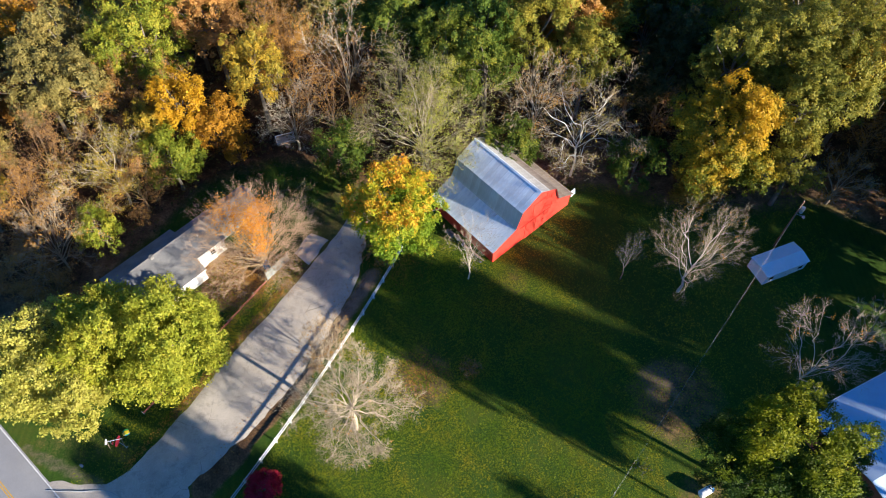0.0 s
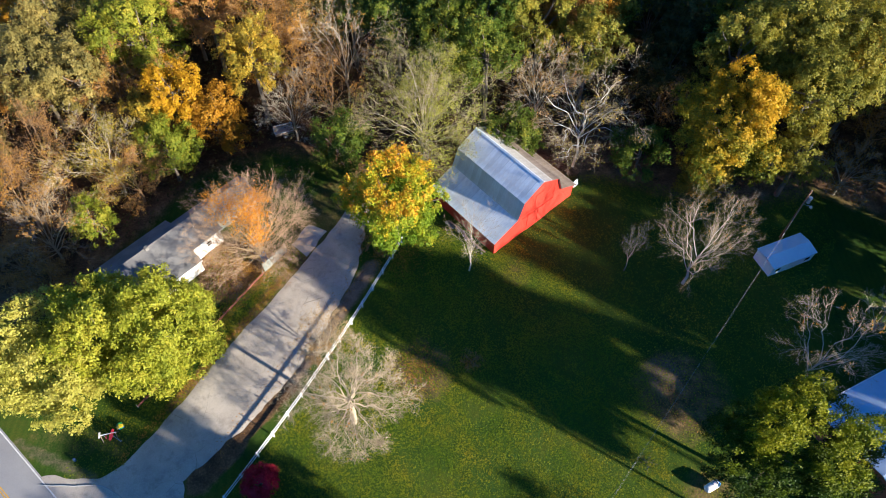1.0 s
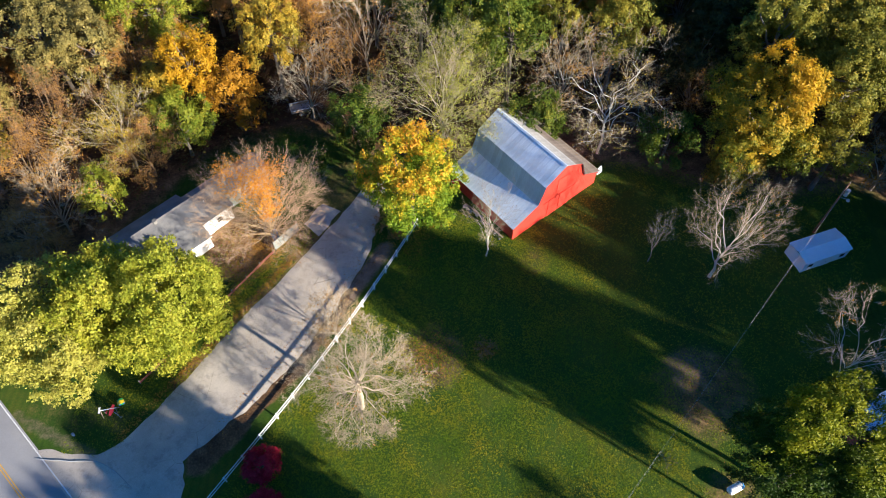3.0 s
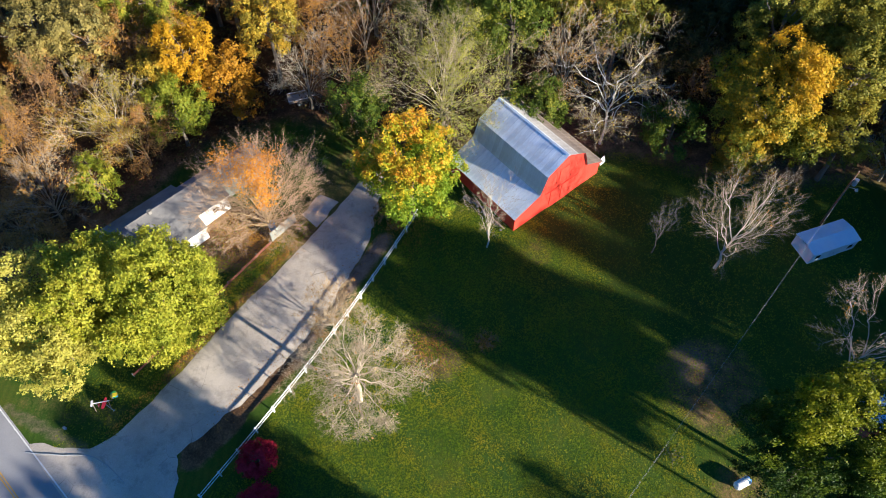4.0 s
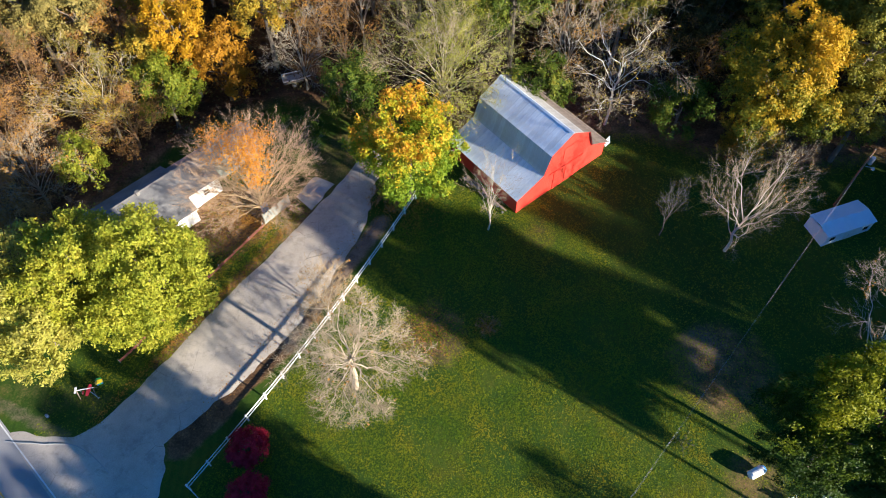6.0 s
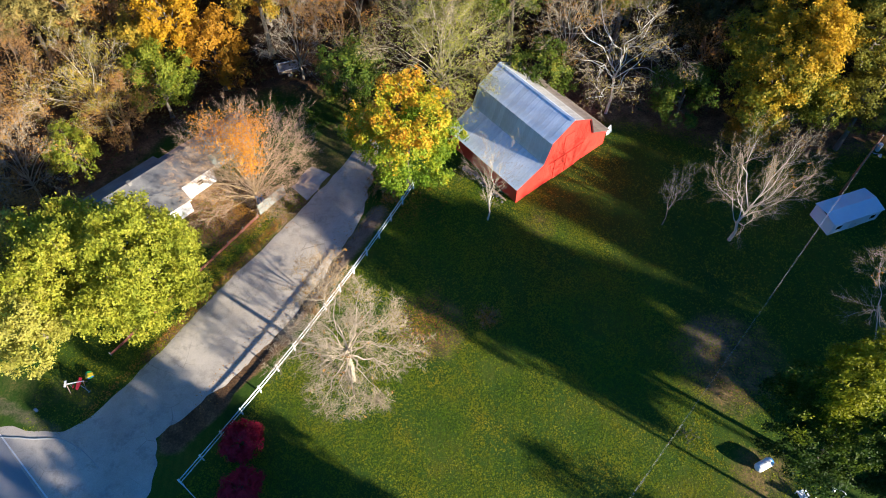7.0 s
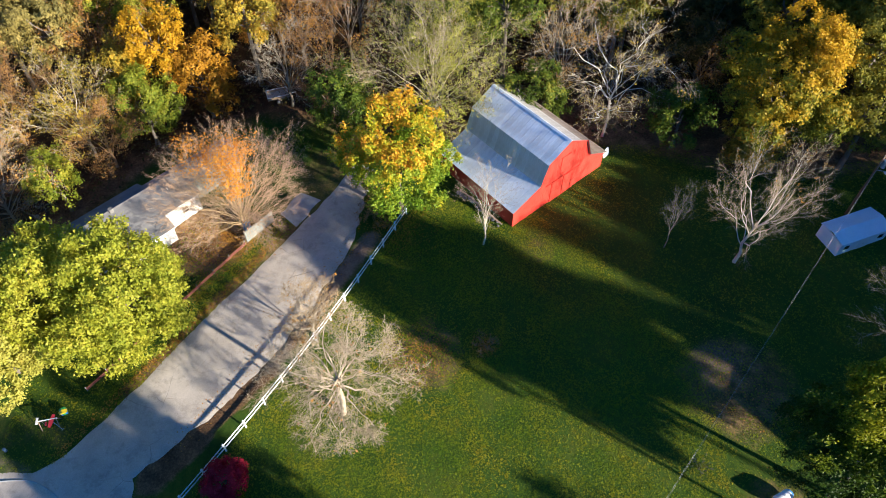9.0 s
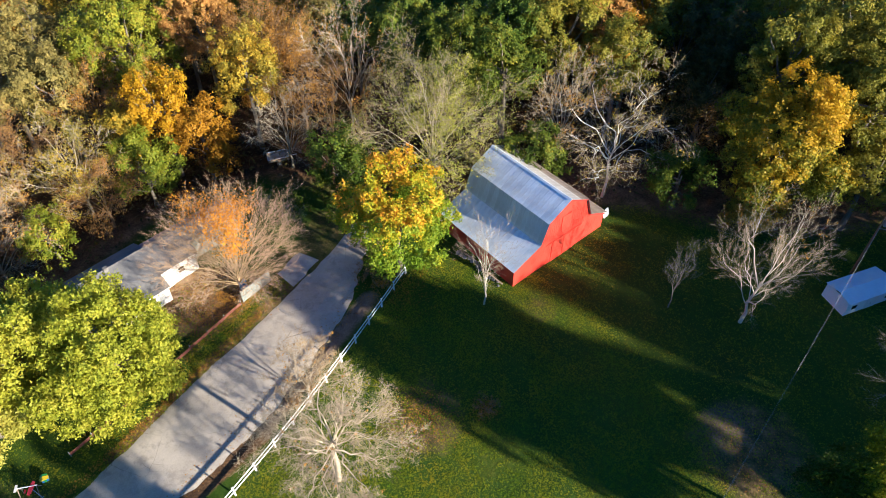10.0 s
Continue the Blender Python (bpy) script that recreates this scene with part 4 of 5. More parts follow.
# ---- the shed, the poles and the wires ----


def pale_shed():
    ob = thing("shed", pose(39.95, 45.55, 0.35, 0, 0, 22.0), "pale blue-white portable shed with a shallow metal roof", "shed")
    Lx, Wy, h = 6.3, 3.05, 2.1
    for y0, y1 in ((0, 0.1), (Wy - 0.1, Wy)):
        part("wall", boxed(0, Lx, y0, y1, 0.1, h), SHED_PAINT, ob)
    for x0, x1 in ((0, 0.1), (Lx - 0.1, Lx)):
        part("wall", boxed(x0, x1, 0.1, Wy - 0.1, 0.1, h), SHED_PAINT, ob)
    part("skid", boxed(0, Lx, 0.3, 0.45, -0.3, 0.098), WOOD, ob)
    part("skid", boxed(0, Lx, Wy - 0.45, Wy - 0.3, -0.3, 0.098), WOOD, ob)
    c = Wy / 2
    for s, ya in ((1, -0.12), (-1, Wy + 0.12)):
        bm = bmesh.new()
        v = [(-0.1, ya, h), (Lx + 0.1, ya, h), (Lx + 0.1, c, h + 0.32), (-0.1, c, h + 0.32)]
        lo = [bm.verts.new(q) for q in v]
        hi = [bm.verts.new((q[0], q[1], q[2] + 0.05)) for q in v]
        bm.faces.new(lo)
        bm.faces.new(hi[::-1])
        for k in range(4):
            bm.faces.new((lo[k], lo[(k + 1) % 4], hi[(k + 1) % 4], hi[k]))
        bmesh.ops.recalc_face_normals(bm, faces=bm.faces)
        part("roof", bm, SHED_ROOF, ob)
    for x in (0.9, 5.3):
        w = part("window", boxed(x - 0.4, x + 0.4, -0.05, -0.002, 1.0, 1.7), SHED_PAINT, ob)
        part("pane", boxed(x - 0.33, x + 0.33, -0.06, -0.052, 1.07, 1.63), GLASS, w)
    d = part("door", boxed(2.5, 3.9, -0.045, -0.002, 0.12, 1.95), VINYL, ob, "white double door")
    part("handle", boxed(3.14, 3.18, -0.09, -0.047, 0.95, 1.15), STEEL, d)


pale_shed()


def utility_pole(x, y, h, label, lamp=True):
    ob = thing("utility_pole", pose(x, y, ground_z(x, y)), label, "utility pole", "utility poles")
    part("pole", cyled((0, 0, -0.3), (0, 0, h), 0.14, 0.1, 12), POLE, ob)
    if lamp:
        part("transformer", cyled((0.38, -0.1, h - 2.0), (0.38, -0.1, h - 1.1), 0.24, 0.24, 14), STEEL, ob)
        part("lamp_arm", cyled((0.1, -0.1, h - 2.4), (0.75, -0.55, h - 2.2), 0.03), STEEL, ob)
        head = cyled((0.75, -0.55, h - 2.42), (0.75, -0.55, h - 2.15), 0.2, 0.1, 12)
        part("lamp_head", head, STEEL, ob, "grey area-light head")
    part("insulator", cyled((0, 0, h), (0, 0, h + 0.18), 0.05, 0.03, 8), STEEL, ob)
    return ob


PX, PY = 43.0, 51.4
utility_pole(PX, PY, 9.2, "brown wooden utility pole with an area light")
utility_pole(-9.0, -13.0, 8.8, "brown wooden utility pole beyond the lawn", False)
utility_pole(37.5, 11.3, 10.7, "brown wooden utility pole behind the lawn", False)
utility_pole(34.5, 13.2, 8.0, "brown wooden utility pole behind the lawn", False)


def wire(p, q, sag, r, label):
    n = 24
    t = np.linspace(0, 1, n)
    line = np.array(p)[None] * (1 - t[:, None]) + np.array(q)[None] * t[:, None]
    line[:, 2] -= sag * 4 * t * (1 - t)
    v, f = tubes(line[None], np.full((1, n), r), 5)
    tagged(new("wire", quick_mesh("wire", v, f, CABLE, True)), label, "wire", "overhead wires")


top = ground_z(PX, PY) + 8.9
wire((PX, PY, top), (-9.0, -13.0, 7.0), 1.4, 0.0075, "grey overhead service wire")
wire((PX + 0.02, PY - 0.03, top - 0.08), (-8.9, -13.05, 6.92), 1.42, 0.005, "grey overhead service wire")

# ---- yard things ----


def board_screen():
    ob = thing("board_screen", pose(-22.3, 46.75, -0.3, 0, 0, 53), "weathered pale board screen standing by the yard", "screen")
    part("board", boxed(0, 3.9, -0.03, 0.03, 0.15, 1.0), PANEL, ob)
    part("board", boxed(0, 3.9, -0.032, 0.028, 1.02, 1.75), PANEL, ob)
    for x in (0.05, 1.95, 3.85):
        part("post", boxed(x - 0.05, x + 0.05, 0.04, 0.14, -0.1, 1.85), WOOD, ob)


board_screen()


def barrel(x, y, mat, label, r=0.3, h=0.9):
    ob = thing("barrel", at_ground(x, y), label, "barrel")
    part("body", cyled((0, 0, 0), (0, 0, h), r, r, 16), mat, ob)
    part("lid", cyled((0, 0, h), (0, 0, h + 0.05), r * 1.04, r * 0.98, 16), mat, ob)
    part("hoop", cyled((0, 0, h * 0.48), (0, 0, h * 0.54), r * 1.04, r * 1.04, 16), mat, ob)


barrel(-22.6, 48.6, PLASTIC_BLUE, "blue plastic barrel behind the board screen", 0.42, 1.3)
barrel(-39.3, 23.4, CAN_BLUE, "dull blue can at the road side", 0.14, 0.36)


def low_rail():
    ob = thing("rail_fence", pose(-22.5, 46.5, 0, 0, 0, 236.5), "low rusty-brown rail fence along the yard", "fence")
    n, step = 9, 2.3
    c, s = math.cos(radians(236.5)), math.sin(radians(236.5))
    g = lambda k: ground_z(-22.5 + c * k, 46.5 + s * k)
    for k in range(n + 1):
        part("post", boxed(k * step - 0.035, k * step + 0.035, -0.035, 0.035, g(k * step) - 0.1, g(k * step) + 0.75), PANEL, ob)
        if k < n:
            for h in (0.16, 0.36):
                z = (g(k * step) + g((k + 1) * step)) / 2 + h
                part("board", boxed(k * step, (k + 1) * step - 0.02, 0.037, 0.075, z, z + 0.16), RUBBLE_RED, ob)


low_rail()


def swing_set():
    ob = thing("swing_set", at_ground(-36.1, 25.9, 14, 0, 0.66), "small pale wooden swing set with a red slide", "swing set")
    for x in (-1.15, 1.15):
        for k in (-1, 1):
            part("leg", cyled((x, k * 0.7, -0.05), (x, 0, 1.5), 0.055, 0.055, 8), WOOD, ob)
    part("beam", cyled((-1.3, 0, 1.52), (1.3, 0, 1.52), 0.07, 0.07, 8), SIDING, ob)
    part("cross_board", boxed(-1.4, -1.1, -0.5, 0.5, 1.6, 1.66), SIDING, ob, "pale board on top of the frame")
    slide = bmesh.new()
    for k in range(7):
        a, w = k / 6, 0.2 + 0.12 * math.sin(math.pi * k / 6)
        box(slide, -w, w, a * 1.5, a * 1.5 + 0.27, 0, 0.05, m=pose(0.15, -0.9, 0.95, 24, 0, -28))
    part("slide", slide, PLASTIC_RED, ob, "red plastic slide")
    part("ladder", cyled((0.55, -0.2, 1.2), (1.55, -1.1, 0.05), 0.04, 0.04, 6), STEEL, ob)
    part("ladder_foot", cyled((1.45, -1.2, 0.05), (1.75, -1.0, 0.1), 0.05, 0.05, 6), STEEL, ob)
    for y in (-0.22, 0.22):
        part("rope", cyled((-0.6, y, 0.5), (-0.6, y * 0.8, 1.5), 0.015, 0.015, 6), PANEL, ob)
    part("seat", boxed(-0.72, -0.48, -0.28, 0.28, 0.46, 0.5), PLASTIC_RED, ob)
    toy = thing("toy_house", at_ground(-35.3, 27.0, 32, 0, 0.6), "yellow and blue plastic toy playhouse", "toy")
    part("body", boxed(-0.45, 0.45, -0.3, 0.4, 0, 0.75), PLASTIC_BLUE, toy)
    part("roof", prism([(-0.6, 0.752), (-0.1, 1.1), (0.6, 0.752)], -0.5, 0.1), PLASTIC_YELLOW, toy)
    part("back_roof", prism([(-0.5, 0.752), (-0.1, 0.98), (0.5, 0.752)], 0.11, 0.5), PLASTIC_GREEN, toy)
    part("door", boxed(-0.15, 0.15, -0.32, -0.302, 0, 0.55), PLASTIC_GREEN, toy)


swing_set()


def oil_tank():
    ob = thing("storage_tank", at_ground(27.5, 20.3, 28, 0, 0.84), "small white storage tank with a blue end on the lawn", "tank")
    bm = cyled((-0.8, 0, 0.72), (0.75, 0, 0.72), 0.5, 0.5, 20)
    part("body", bm, TANK_WHITE, ob)
    part("end", cyled((0.75, 0, 0.72), (0.98, 0, 0.72), 0.5, 0.36, 20), PLASTIC_BLUE, ob, "blue domed end")
    part("end", cyled((-0.8, 0, 0.72), (-0.98, 0, 0.72), 0.5, 0.36, 20), TANK_WHITE, ob)
    for x in (-0.55, 0.55):
        part("leg", boxed(x - 0.06, x + 0.06, -0.4, 0.4, -0.05, 0.3), STEEL, ob)
    part("filler", cyled((0, 0, 1.2), (0, 0, 1.34), 0.06, 0.06, 8), STEEL, ob)


oil_tank()


def lawn_chair(x, y, turn):
    ob = thing("lawn_chair", at_ground(x, y, turn), "white slatted wooden lawn chair", "chair")
    for k in range(5):
        part("seat_slat", boxed(-0.3, 0.3, -0.35 + k * 0.14, -0.23 + k * 0.14, 0.36 - k * 0.03, 0.39 - k * 0.03), VINYL, ob)
        part("back_slat", boxed(-0.3 + k * 0.125, -0.2 + k * 0.125, 0.3, 0.34, 0.22, 1.05, m=pose(0, 0, 0, -18, 0, 0)), VINYL, ob)
    for s in (-1, 1):
        part("arm", boxed(s * 0.36 - 0.07, s * 0.36 + 0.07, -0.4, 0.35, 0.55, 0.58), VINYL, ob)
        part("leg", boxed(s * 0.34 - 0.03, s * 0.34 + 0.03, -0.38, -0.3, -0.05, 0.55), VINYL, ob)
        part("leg", boxed(s * 0.34 - 0.03, s * 0.34 + 0.03, 0.25, 0.33, -0.05, 0.55), VINYL, ob)


lawn_chair(30.3, 17.9, 200)
lawn_chair(31.6, 17.2, 170)


def yard_lamp(x, y):
    ob = thing("yard_lamp", at_ground(x, y, 150), "dark yard lamp with a curved neck and a white globe", "lamp")
    part("base", cyled((0, 0, -0.05), (0, 0, 0.2), 0.14, 0.1, 12), STEEL, ob)
    part("post", cyled((0, 0, 0.2), (0, 0, 2.3), 0.05, 0.04, 10), STEEL, ob)
    a = np.linspace(0, np.pi * 0.95, 9)
    neck = np.stack([0.45 - 0.45 * np.cos(a), 0 * a, 2.3 + 0.4 * np.sin(a)], -1)
    part("neck", quick_mesh("neck", *tubes(neck[None], np.full((1, 9), 0.035), 8), STEEL, True), None, ob)
    globe = bmesh.new()
    bmesh.ops.create_uvsphere(globe, u_segments=14, v_segments=9, radius=0.19, matrix=pose(0.9, 0, 2.16))
    part("globe", globe, TANK_WHITE, ob, "white glass globe")


yard_lamp(32.9, 17.4)


def utility_trailer():
    ob = thing("trailer", at_ground(-22.9, 70.2, 20), "small dark utility trailer with a pale rim under the trees", "trailer")
    part("bed", boxed(-1.3, 1.3, -0.8, 0.8, 0.55, 0.62), STEEL, ob)
    for x0, x1, y0, y1 in ((-1.3, 1.3, -0.84, -0.8), (-1.3, 1.3, 0.8, 0.84), (-1.34, -1.3, -0.84, 0.84), (1.3, 1.34, -0.84, 0.84)):
        part("side", boxed(x0, x1, y0, y1, 0.55, 0.98), WOOD, ob)
        part("rim", boxed(x0 - 0.02, x1 + 0.02, y0 - 0.02, y1 + 0.02, 0.98, 1.03), VINYL, ob)
    for s in (-1, 1):
        w = part("wheel", cyled((0, s * 0.9, 0.32), (0, s * 1.08, 0.32), 0.32, 0.32, 16), BARK, ob)
        part("rim", cyled((0, s * 1.08, 0.32), (0, s * 1.1, 0.32), 0.17, 0.17, 12), STEEL, w)
    part("drawbar", boxed(1.34, 2.4, -0.04, 0.04, 0.5, 0.58), STEEL, ob)


utility_trailer()


def rubble_pile():
    ob = thing("rubble_pile", pose(3.0, 51.9, ground_z(3.0, 51.9), 0, 0, 41), "dark stones and old boards piled along the barn wall", "rubble")
    rng = random.Random(4)
    for k in range(14):
        bm = bmesh.new()
        r = rng.uniform(0.16, 0.34)
        bmesh.ops.create_icosphere(bm, subdivisions=1, radius=r)
        for v in bm.verts:
            v.co *= rng.uniform(0.75, 1.2)
            v.co.z *= 0.7
        bmesh.ops.translate(bm, vec=(rng.uniform(-0.45, 0.25), -3.2 + k * 0.5, r * 0.4), verts=bm.verts)
        part("stone", bm, STONE, ob)
    for y, t in ((-2.4, 4), (0.4, -6), (2.2, 8)):
        part("board", boxed(-0.1, 0.1, -1.1, 1.1, 0, 0.05, m=pose(-0.15, y, 0.42, 3, 8, t)), WOOD, ob)


rubble_pile()

# ---- trees that stand alone ----
MAPLE = dict(density=32, per=52, size=0.19, clump=0.24, low=-1.0, arms_n=8, core=0.74, loose=0.75)
leafy_tree(-41.2, 31.2, 14.5, 6.9, "limepale", "large maple with pale yellow-green leaves by the road", 11, **{**MAPLE, "density": 24, "core": 0.6})
leafy_tree(-30.0, 34.6, 15.0, 6.6, "lime", "large maple with bright yellow-green leaves beside the drive", 12, **MAPLE)
leafy_tree(-35.6, 34.0, 14.5, 6.0, "lime", "maple with bright yellow-green leaves in front of the house", 47, **MAPLE)
lawn_maple = leafy_tree(31.6, 20.8, 17.5, 8.1, "green", "broad dense green maple turning yellow, with sunlight coloured into its top", 13, **{**MAPLE, "low": -0.42, "density": 36, "size": 0.16, "arms_n": 3, "core": 0.7})
lawn_maple.matrix_basis = lawn_maple.matrix_basis @ Matrix.Diagonal((1.0, 0.7, 1, 1))
leafy_tree(-5.9, 51.0, 15, 6.3, "mixed", "maple with green leaves turning orange beside the barn", 14, **{**MAPLE, "density": 20, "low": -0.8})
bare_tree(-22.9, 48.3, 11.2, 6.3, TWIG_WARM, "fan-shaped bare tree with some orange leaves by the house", 15, "orange", 7500, 0.125, 0.4, 14, fork=0.09, limbs=44, low=-0.3, counts=(9, 7, 6), wobble=0.09, arch=0.1, angle=0.55, twigs=TWIG_RUST, trunk_r=0.13, fine=0.006, even=0.85, rise=0.03, tall=0.95)
bare_tree(-9.7, 27.4, 12.8, 6.0, BARK_TAN, "round leafless pale tree by the white fence", 16, "brown", 150, 0.16, fork=0.42, limbs=22, low=-0.5, counts=(9, 8, 6), trunk_r=0.22, wobble=0.22, angle=0.8, fine=0.0075, arch=0.1, twigs=TWIG_MID, low_start=0.6, even=0.8)
bare_tree(-13.4, 35.3, 7.6, 3.1, BARK_TAN, "smaller leafless tree with rusty tips between drive and fence", 17, "rust", 200, 0.12, 0.6, fork=0.1, limbs=14, low=-0.1, counts=(8, 7, 5), trunk_r=0.08, angle=0.6, fine=0.007, twigs=TWIG_WARM, wobble=0.18)
bare_tree(29.3, 44.7, 17.0, 4.6, BARK_CREAM, "leafless pale-barked ash with a few yellow leaves at its tips", 18, "amber", 160, 0.1, 0.85, fork=0.16, limbs=10, low=-0.25, counts=(9, 7, 5), wobble=0.12, arch=0.0, rise=0.1, tall=1.75, trunk_r=0.16, fine=0.006, twigs=TWIG_MID, angle=0.6)
bare_tree(40.4, 32.2, 13.4, 4.9, BARK_CREAM, "leafless pale tree with a few yellow leaves by the brick house", 19, "amber", 160, 0.12, 0.75, fork=0.1, limbs=9, low=-0.3, counts=(7, 6, 5), trunk_r=0.14, fine=0.006, twigs=BARK_TAN, rise=0.03, wobble=0.16)
bare_tree(3.2, 46.8, 12.4, 2.1, BARK_CREAM, "slim leafless sapling in front of the barn", 20, fork=0.2, limbs=12, low=-0.9, rise=0.12, counts=(6, 5, 4), trunk_r=0.09, fine=0.0055, tall=1.9, twigs=TWIG_MID)
bare_tree(22.4, 46.6, 8.8, 1.3, TWIG_DIM, "small leafless grey sapling on the shaded lawn", 21, fork=0.25, limbs=8, low=-0.8, rise=0.2, counts=(6, 5, 4), trunk_r=0.06, fine=0.006, tall=1.7)
bare_tree(50.2, 38.1, 6, 3.6, BARK_GREY, "grey leafless shrub by the brick house", 22, fork=0.1, limbs=9, counts=(5, 5, 4), trunk_r=0.1)

# bushes
for bx, by, bh, br, bk, bl_, bs in (
    (-18.7, 20.6, 2.9, 1.9, "red", "round crimson bush inside the white fence", 31),
    (-18.0, 16.6, 2.7, 1.8, "red", "round crimson bush inside the white fence", 32),
):
    leafy_tree(bx, by, bh, br, bk, bl_, bs, name="bush", density=150, per=26, size=0.12, low=-0.8, clump=0.12, core=0.92)
bare_tree(3.2, 34.3, 1.3, 1.6, BARK_BROWN, "low dead brown shrub on the lawn", 33, "brown", 120, 0.14, fork=0.05, limbs=9, counts=(4, 4, 3), trunk_r=0.05)
bare_tree(21.3, 22.8, 1.4, 0.9, BARK_GREY, "small grey-green shrub on the lawn", 34, "leafgreen", 120, 0.12, fork=0.05, limbs=8, counts=(4, 3, 3), trunk_r=0.04)

# weeds and brush along the drive
for wx, wy, wh, wr, wl, wn, ws in (
    (-13.6, 36.4, 0.9, 0.7, "rust", "rusty brown weeds between the drive and the fence", 61),
    (-14.6, 34.6, 0.8, 0.6, "brown", "brown weeds between the drive and the fence", 63),
    (-9.6, 50.4, 1.6, 1.4, "brown", "brown brush at the end of the drive", 65),
    (-7.6, 49.0, 1.2, 1.1, "rust", "rusty brush at the end of the drive", 66),
    (-10.6, 55.2, 2.0, 1.7, "rust", "rusty brush at the end of the drive", 67),
    (-8.4, 53.2, 1.8, 1.6, "brown", "brown brush under the maple", 68),
):
    bare_tree(wx, wy, wh, wr, BARK_BROWN, wn, ws, wl, 300, 0.1, 0.1, fork=0.04, limbs=14, low=-0.2, counts=(4, 4, 3), trunk_r=0.03, fine=0.008)

# unseen trees beyond the near side of the lawn, fitted to known shadows
FAR = dict(density=26, per=26, tri=True, size=0.34, low=-1.0)
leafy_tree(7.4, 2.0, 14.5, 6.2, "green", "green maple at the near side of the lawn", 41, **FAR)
leafy_tree(1.6, -7.0, 13.0, 6.3, "lime2", "yellow-green maple at the near side of the lawn", 42, **FAR)
# Unseen filler crown, added to close the lit gap on the drive.
leafy_tree(4.6, -2.6, 14.5, 2.1, "lime2", "unseen small yellow-green maple, added to shade the drive's mouth", 56, **{**FAR, "density": 40})
leafy_tree(64.0, 24.4, 15.6, 4.6, "lime2", "yellow-green maple behind the brick house", 45, **FAR)
# Unseen slim crowns, stretched and added only to shade strips of lawn.
for sx, sy, sh, sr, sk, sl, ss in ((64.5, 17.2, 17.6, 2.0, "oakgreen", "unseen slim tall tree, added to shade a strip of lawn", 53), (66.0, 10.7, 15.2, 2.7, "oak", "unseen slim oak, added to shade a strip of lawn", 54)):
    slim = leafy_tree(sx, sy, sh / 2.6, sr, sk, sl, ss, **{**FAR, "density": 26 if ss == 53 else 60})
    slim.matrix_basis = slim.matrix_basis @ Matrix.Diagonal((1, 1, 2.6, 1))
tall_oak = leafy_tree(60.6, 8.0, 21.5, 4.5, "oak", "tall oak behind the brick house", 50, **{**FAR, "density": 44})
tall_oak.matrix_basis = tall_oak.matrix_basis @ Matrix.Diagonal((1, 1, 1.09, 1))
leafy_tree(62.0, 1.2, 20.5, 3.7, "oak", "tall oak behind the brick house", 55, **{**FAR, "density": 40})
leafy_tree(59.5, 28.5, 13, 6.3, "oak", "tall oak beside the brick house", 43, **FAR)
leafy_tree(61.5, 38.0, 15.0, 7.5, "oak", "tall oak beside the brick house", 44, **FAR)
leafy_tree(64.0, 49.0, 15.5, 7.0, "oak", "tall oak at the side of the lawn", 46, **FAR)
leafy_tree(66.0, 60.0, 15, 7.0, "oak", "tall oak at the side of the lawn", 48, **FAR)
leafy_tree(33.0, 5.0, 9, 3.2, "lime2", "small yellow-green tree behind the lawn", 49, density=6)

# ---- the wood ----
LABEL = {
    "oaktan": "oak with dull tan and olive autumn leaves", "oak": "tall oak with dull olive-brown autumn leaves", "olive": "spreading tree with sparse olive leaves", "gold": "round maple with golden leaves over green",
    "gold2": "bright yellow autumn maple", "amber": "tree with amber yellow leaves", "lime2": "tree with fresh yellow-green leaves", "leafgreen": "deep green leafy tree",
    "oakgreen": "tall green oak at the wood's edge", "olivegold": "tree with olive and gold leaves", "orange": "tree with orange autumn leaves", "rust": "tree with rusty brown leaves",
    "tan": "tree with pale tan leaves", "brown": "tree with thin brown leaves", "shade": "brown-green tree with the wood's shade in its leaf colour",
}


STANDING = []


def wood_tree(kind, x, y, h, r, seed):
    STANDING.append((x, y, r))
    leafy_tree(x, y, h, r, kind, LABEL[kind], seed, density=26 if kind == "gold" else 17, per=48, arms_n=10, size=0.19, clump=0.24)


def half_bare(x, y, h, r, bark, leaf, leaves, label, seed, **kw):
    STANDING.append((x, y, r))
    bare_tree(x, y, h, r, bark, label, seed, leaf, int(leaves * 1.7), 0.115, 0.2, **{**dict(fork=0.2, limbs=13, low=-0.35, counts=(6, 6, 5), trunk_r=0.15, fine=0.008), **kw})


half_bare(-2.9, 64.8, 16.5, 9.2, BARK_TAN, "olive", 10000, "broad grey-limbed tree with olive leaves behind the barn", 111, twigs=TWIG_MID, limbs=24, counts=(7, 6, 5))
half_bare(17.8, 63.5, 17.5, 7.7, BARK_PALE, "olivegold", 1500, "white-limbed tree nearly bare with some dull gold leaves", 112, twigs=TWIG_MID, fork=0.3, limbs=14, low=-0.5, counts=(8, 6, 4), wobble=0.3, trunk_r=0.15, fine=0.009, arch=0.05)
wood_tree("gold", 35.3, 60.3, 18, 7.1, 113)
wood_tree("leafgreen", 25.8, 61.7, 9, 4.1, 114)
half_bare(51.8, 58.2, 8, 4.4, BARK_GREY, "amber", 1500, "grey twiggy tree with rusty yellow leaves on top", 115)
wood_tree("gold2", -34.8, 67.3, 15, 3.9, 116)
wood_tree("amber", -30.5, 66.9, 11, 4.0, 117)
wood_tree("lime2", -36.3, 61.8, 10, 4.3, 118)
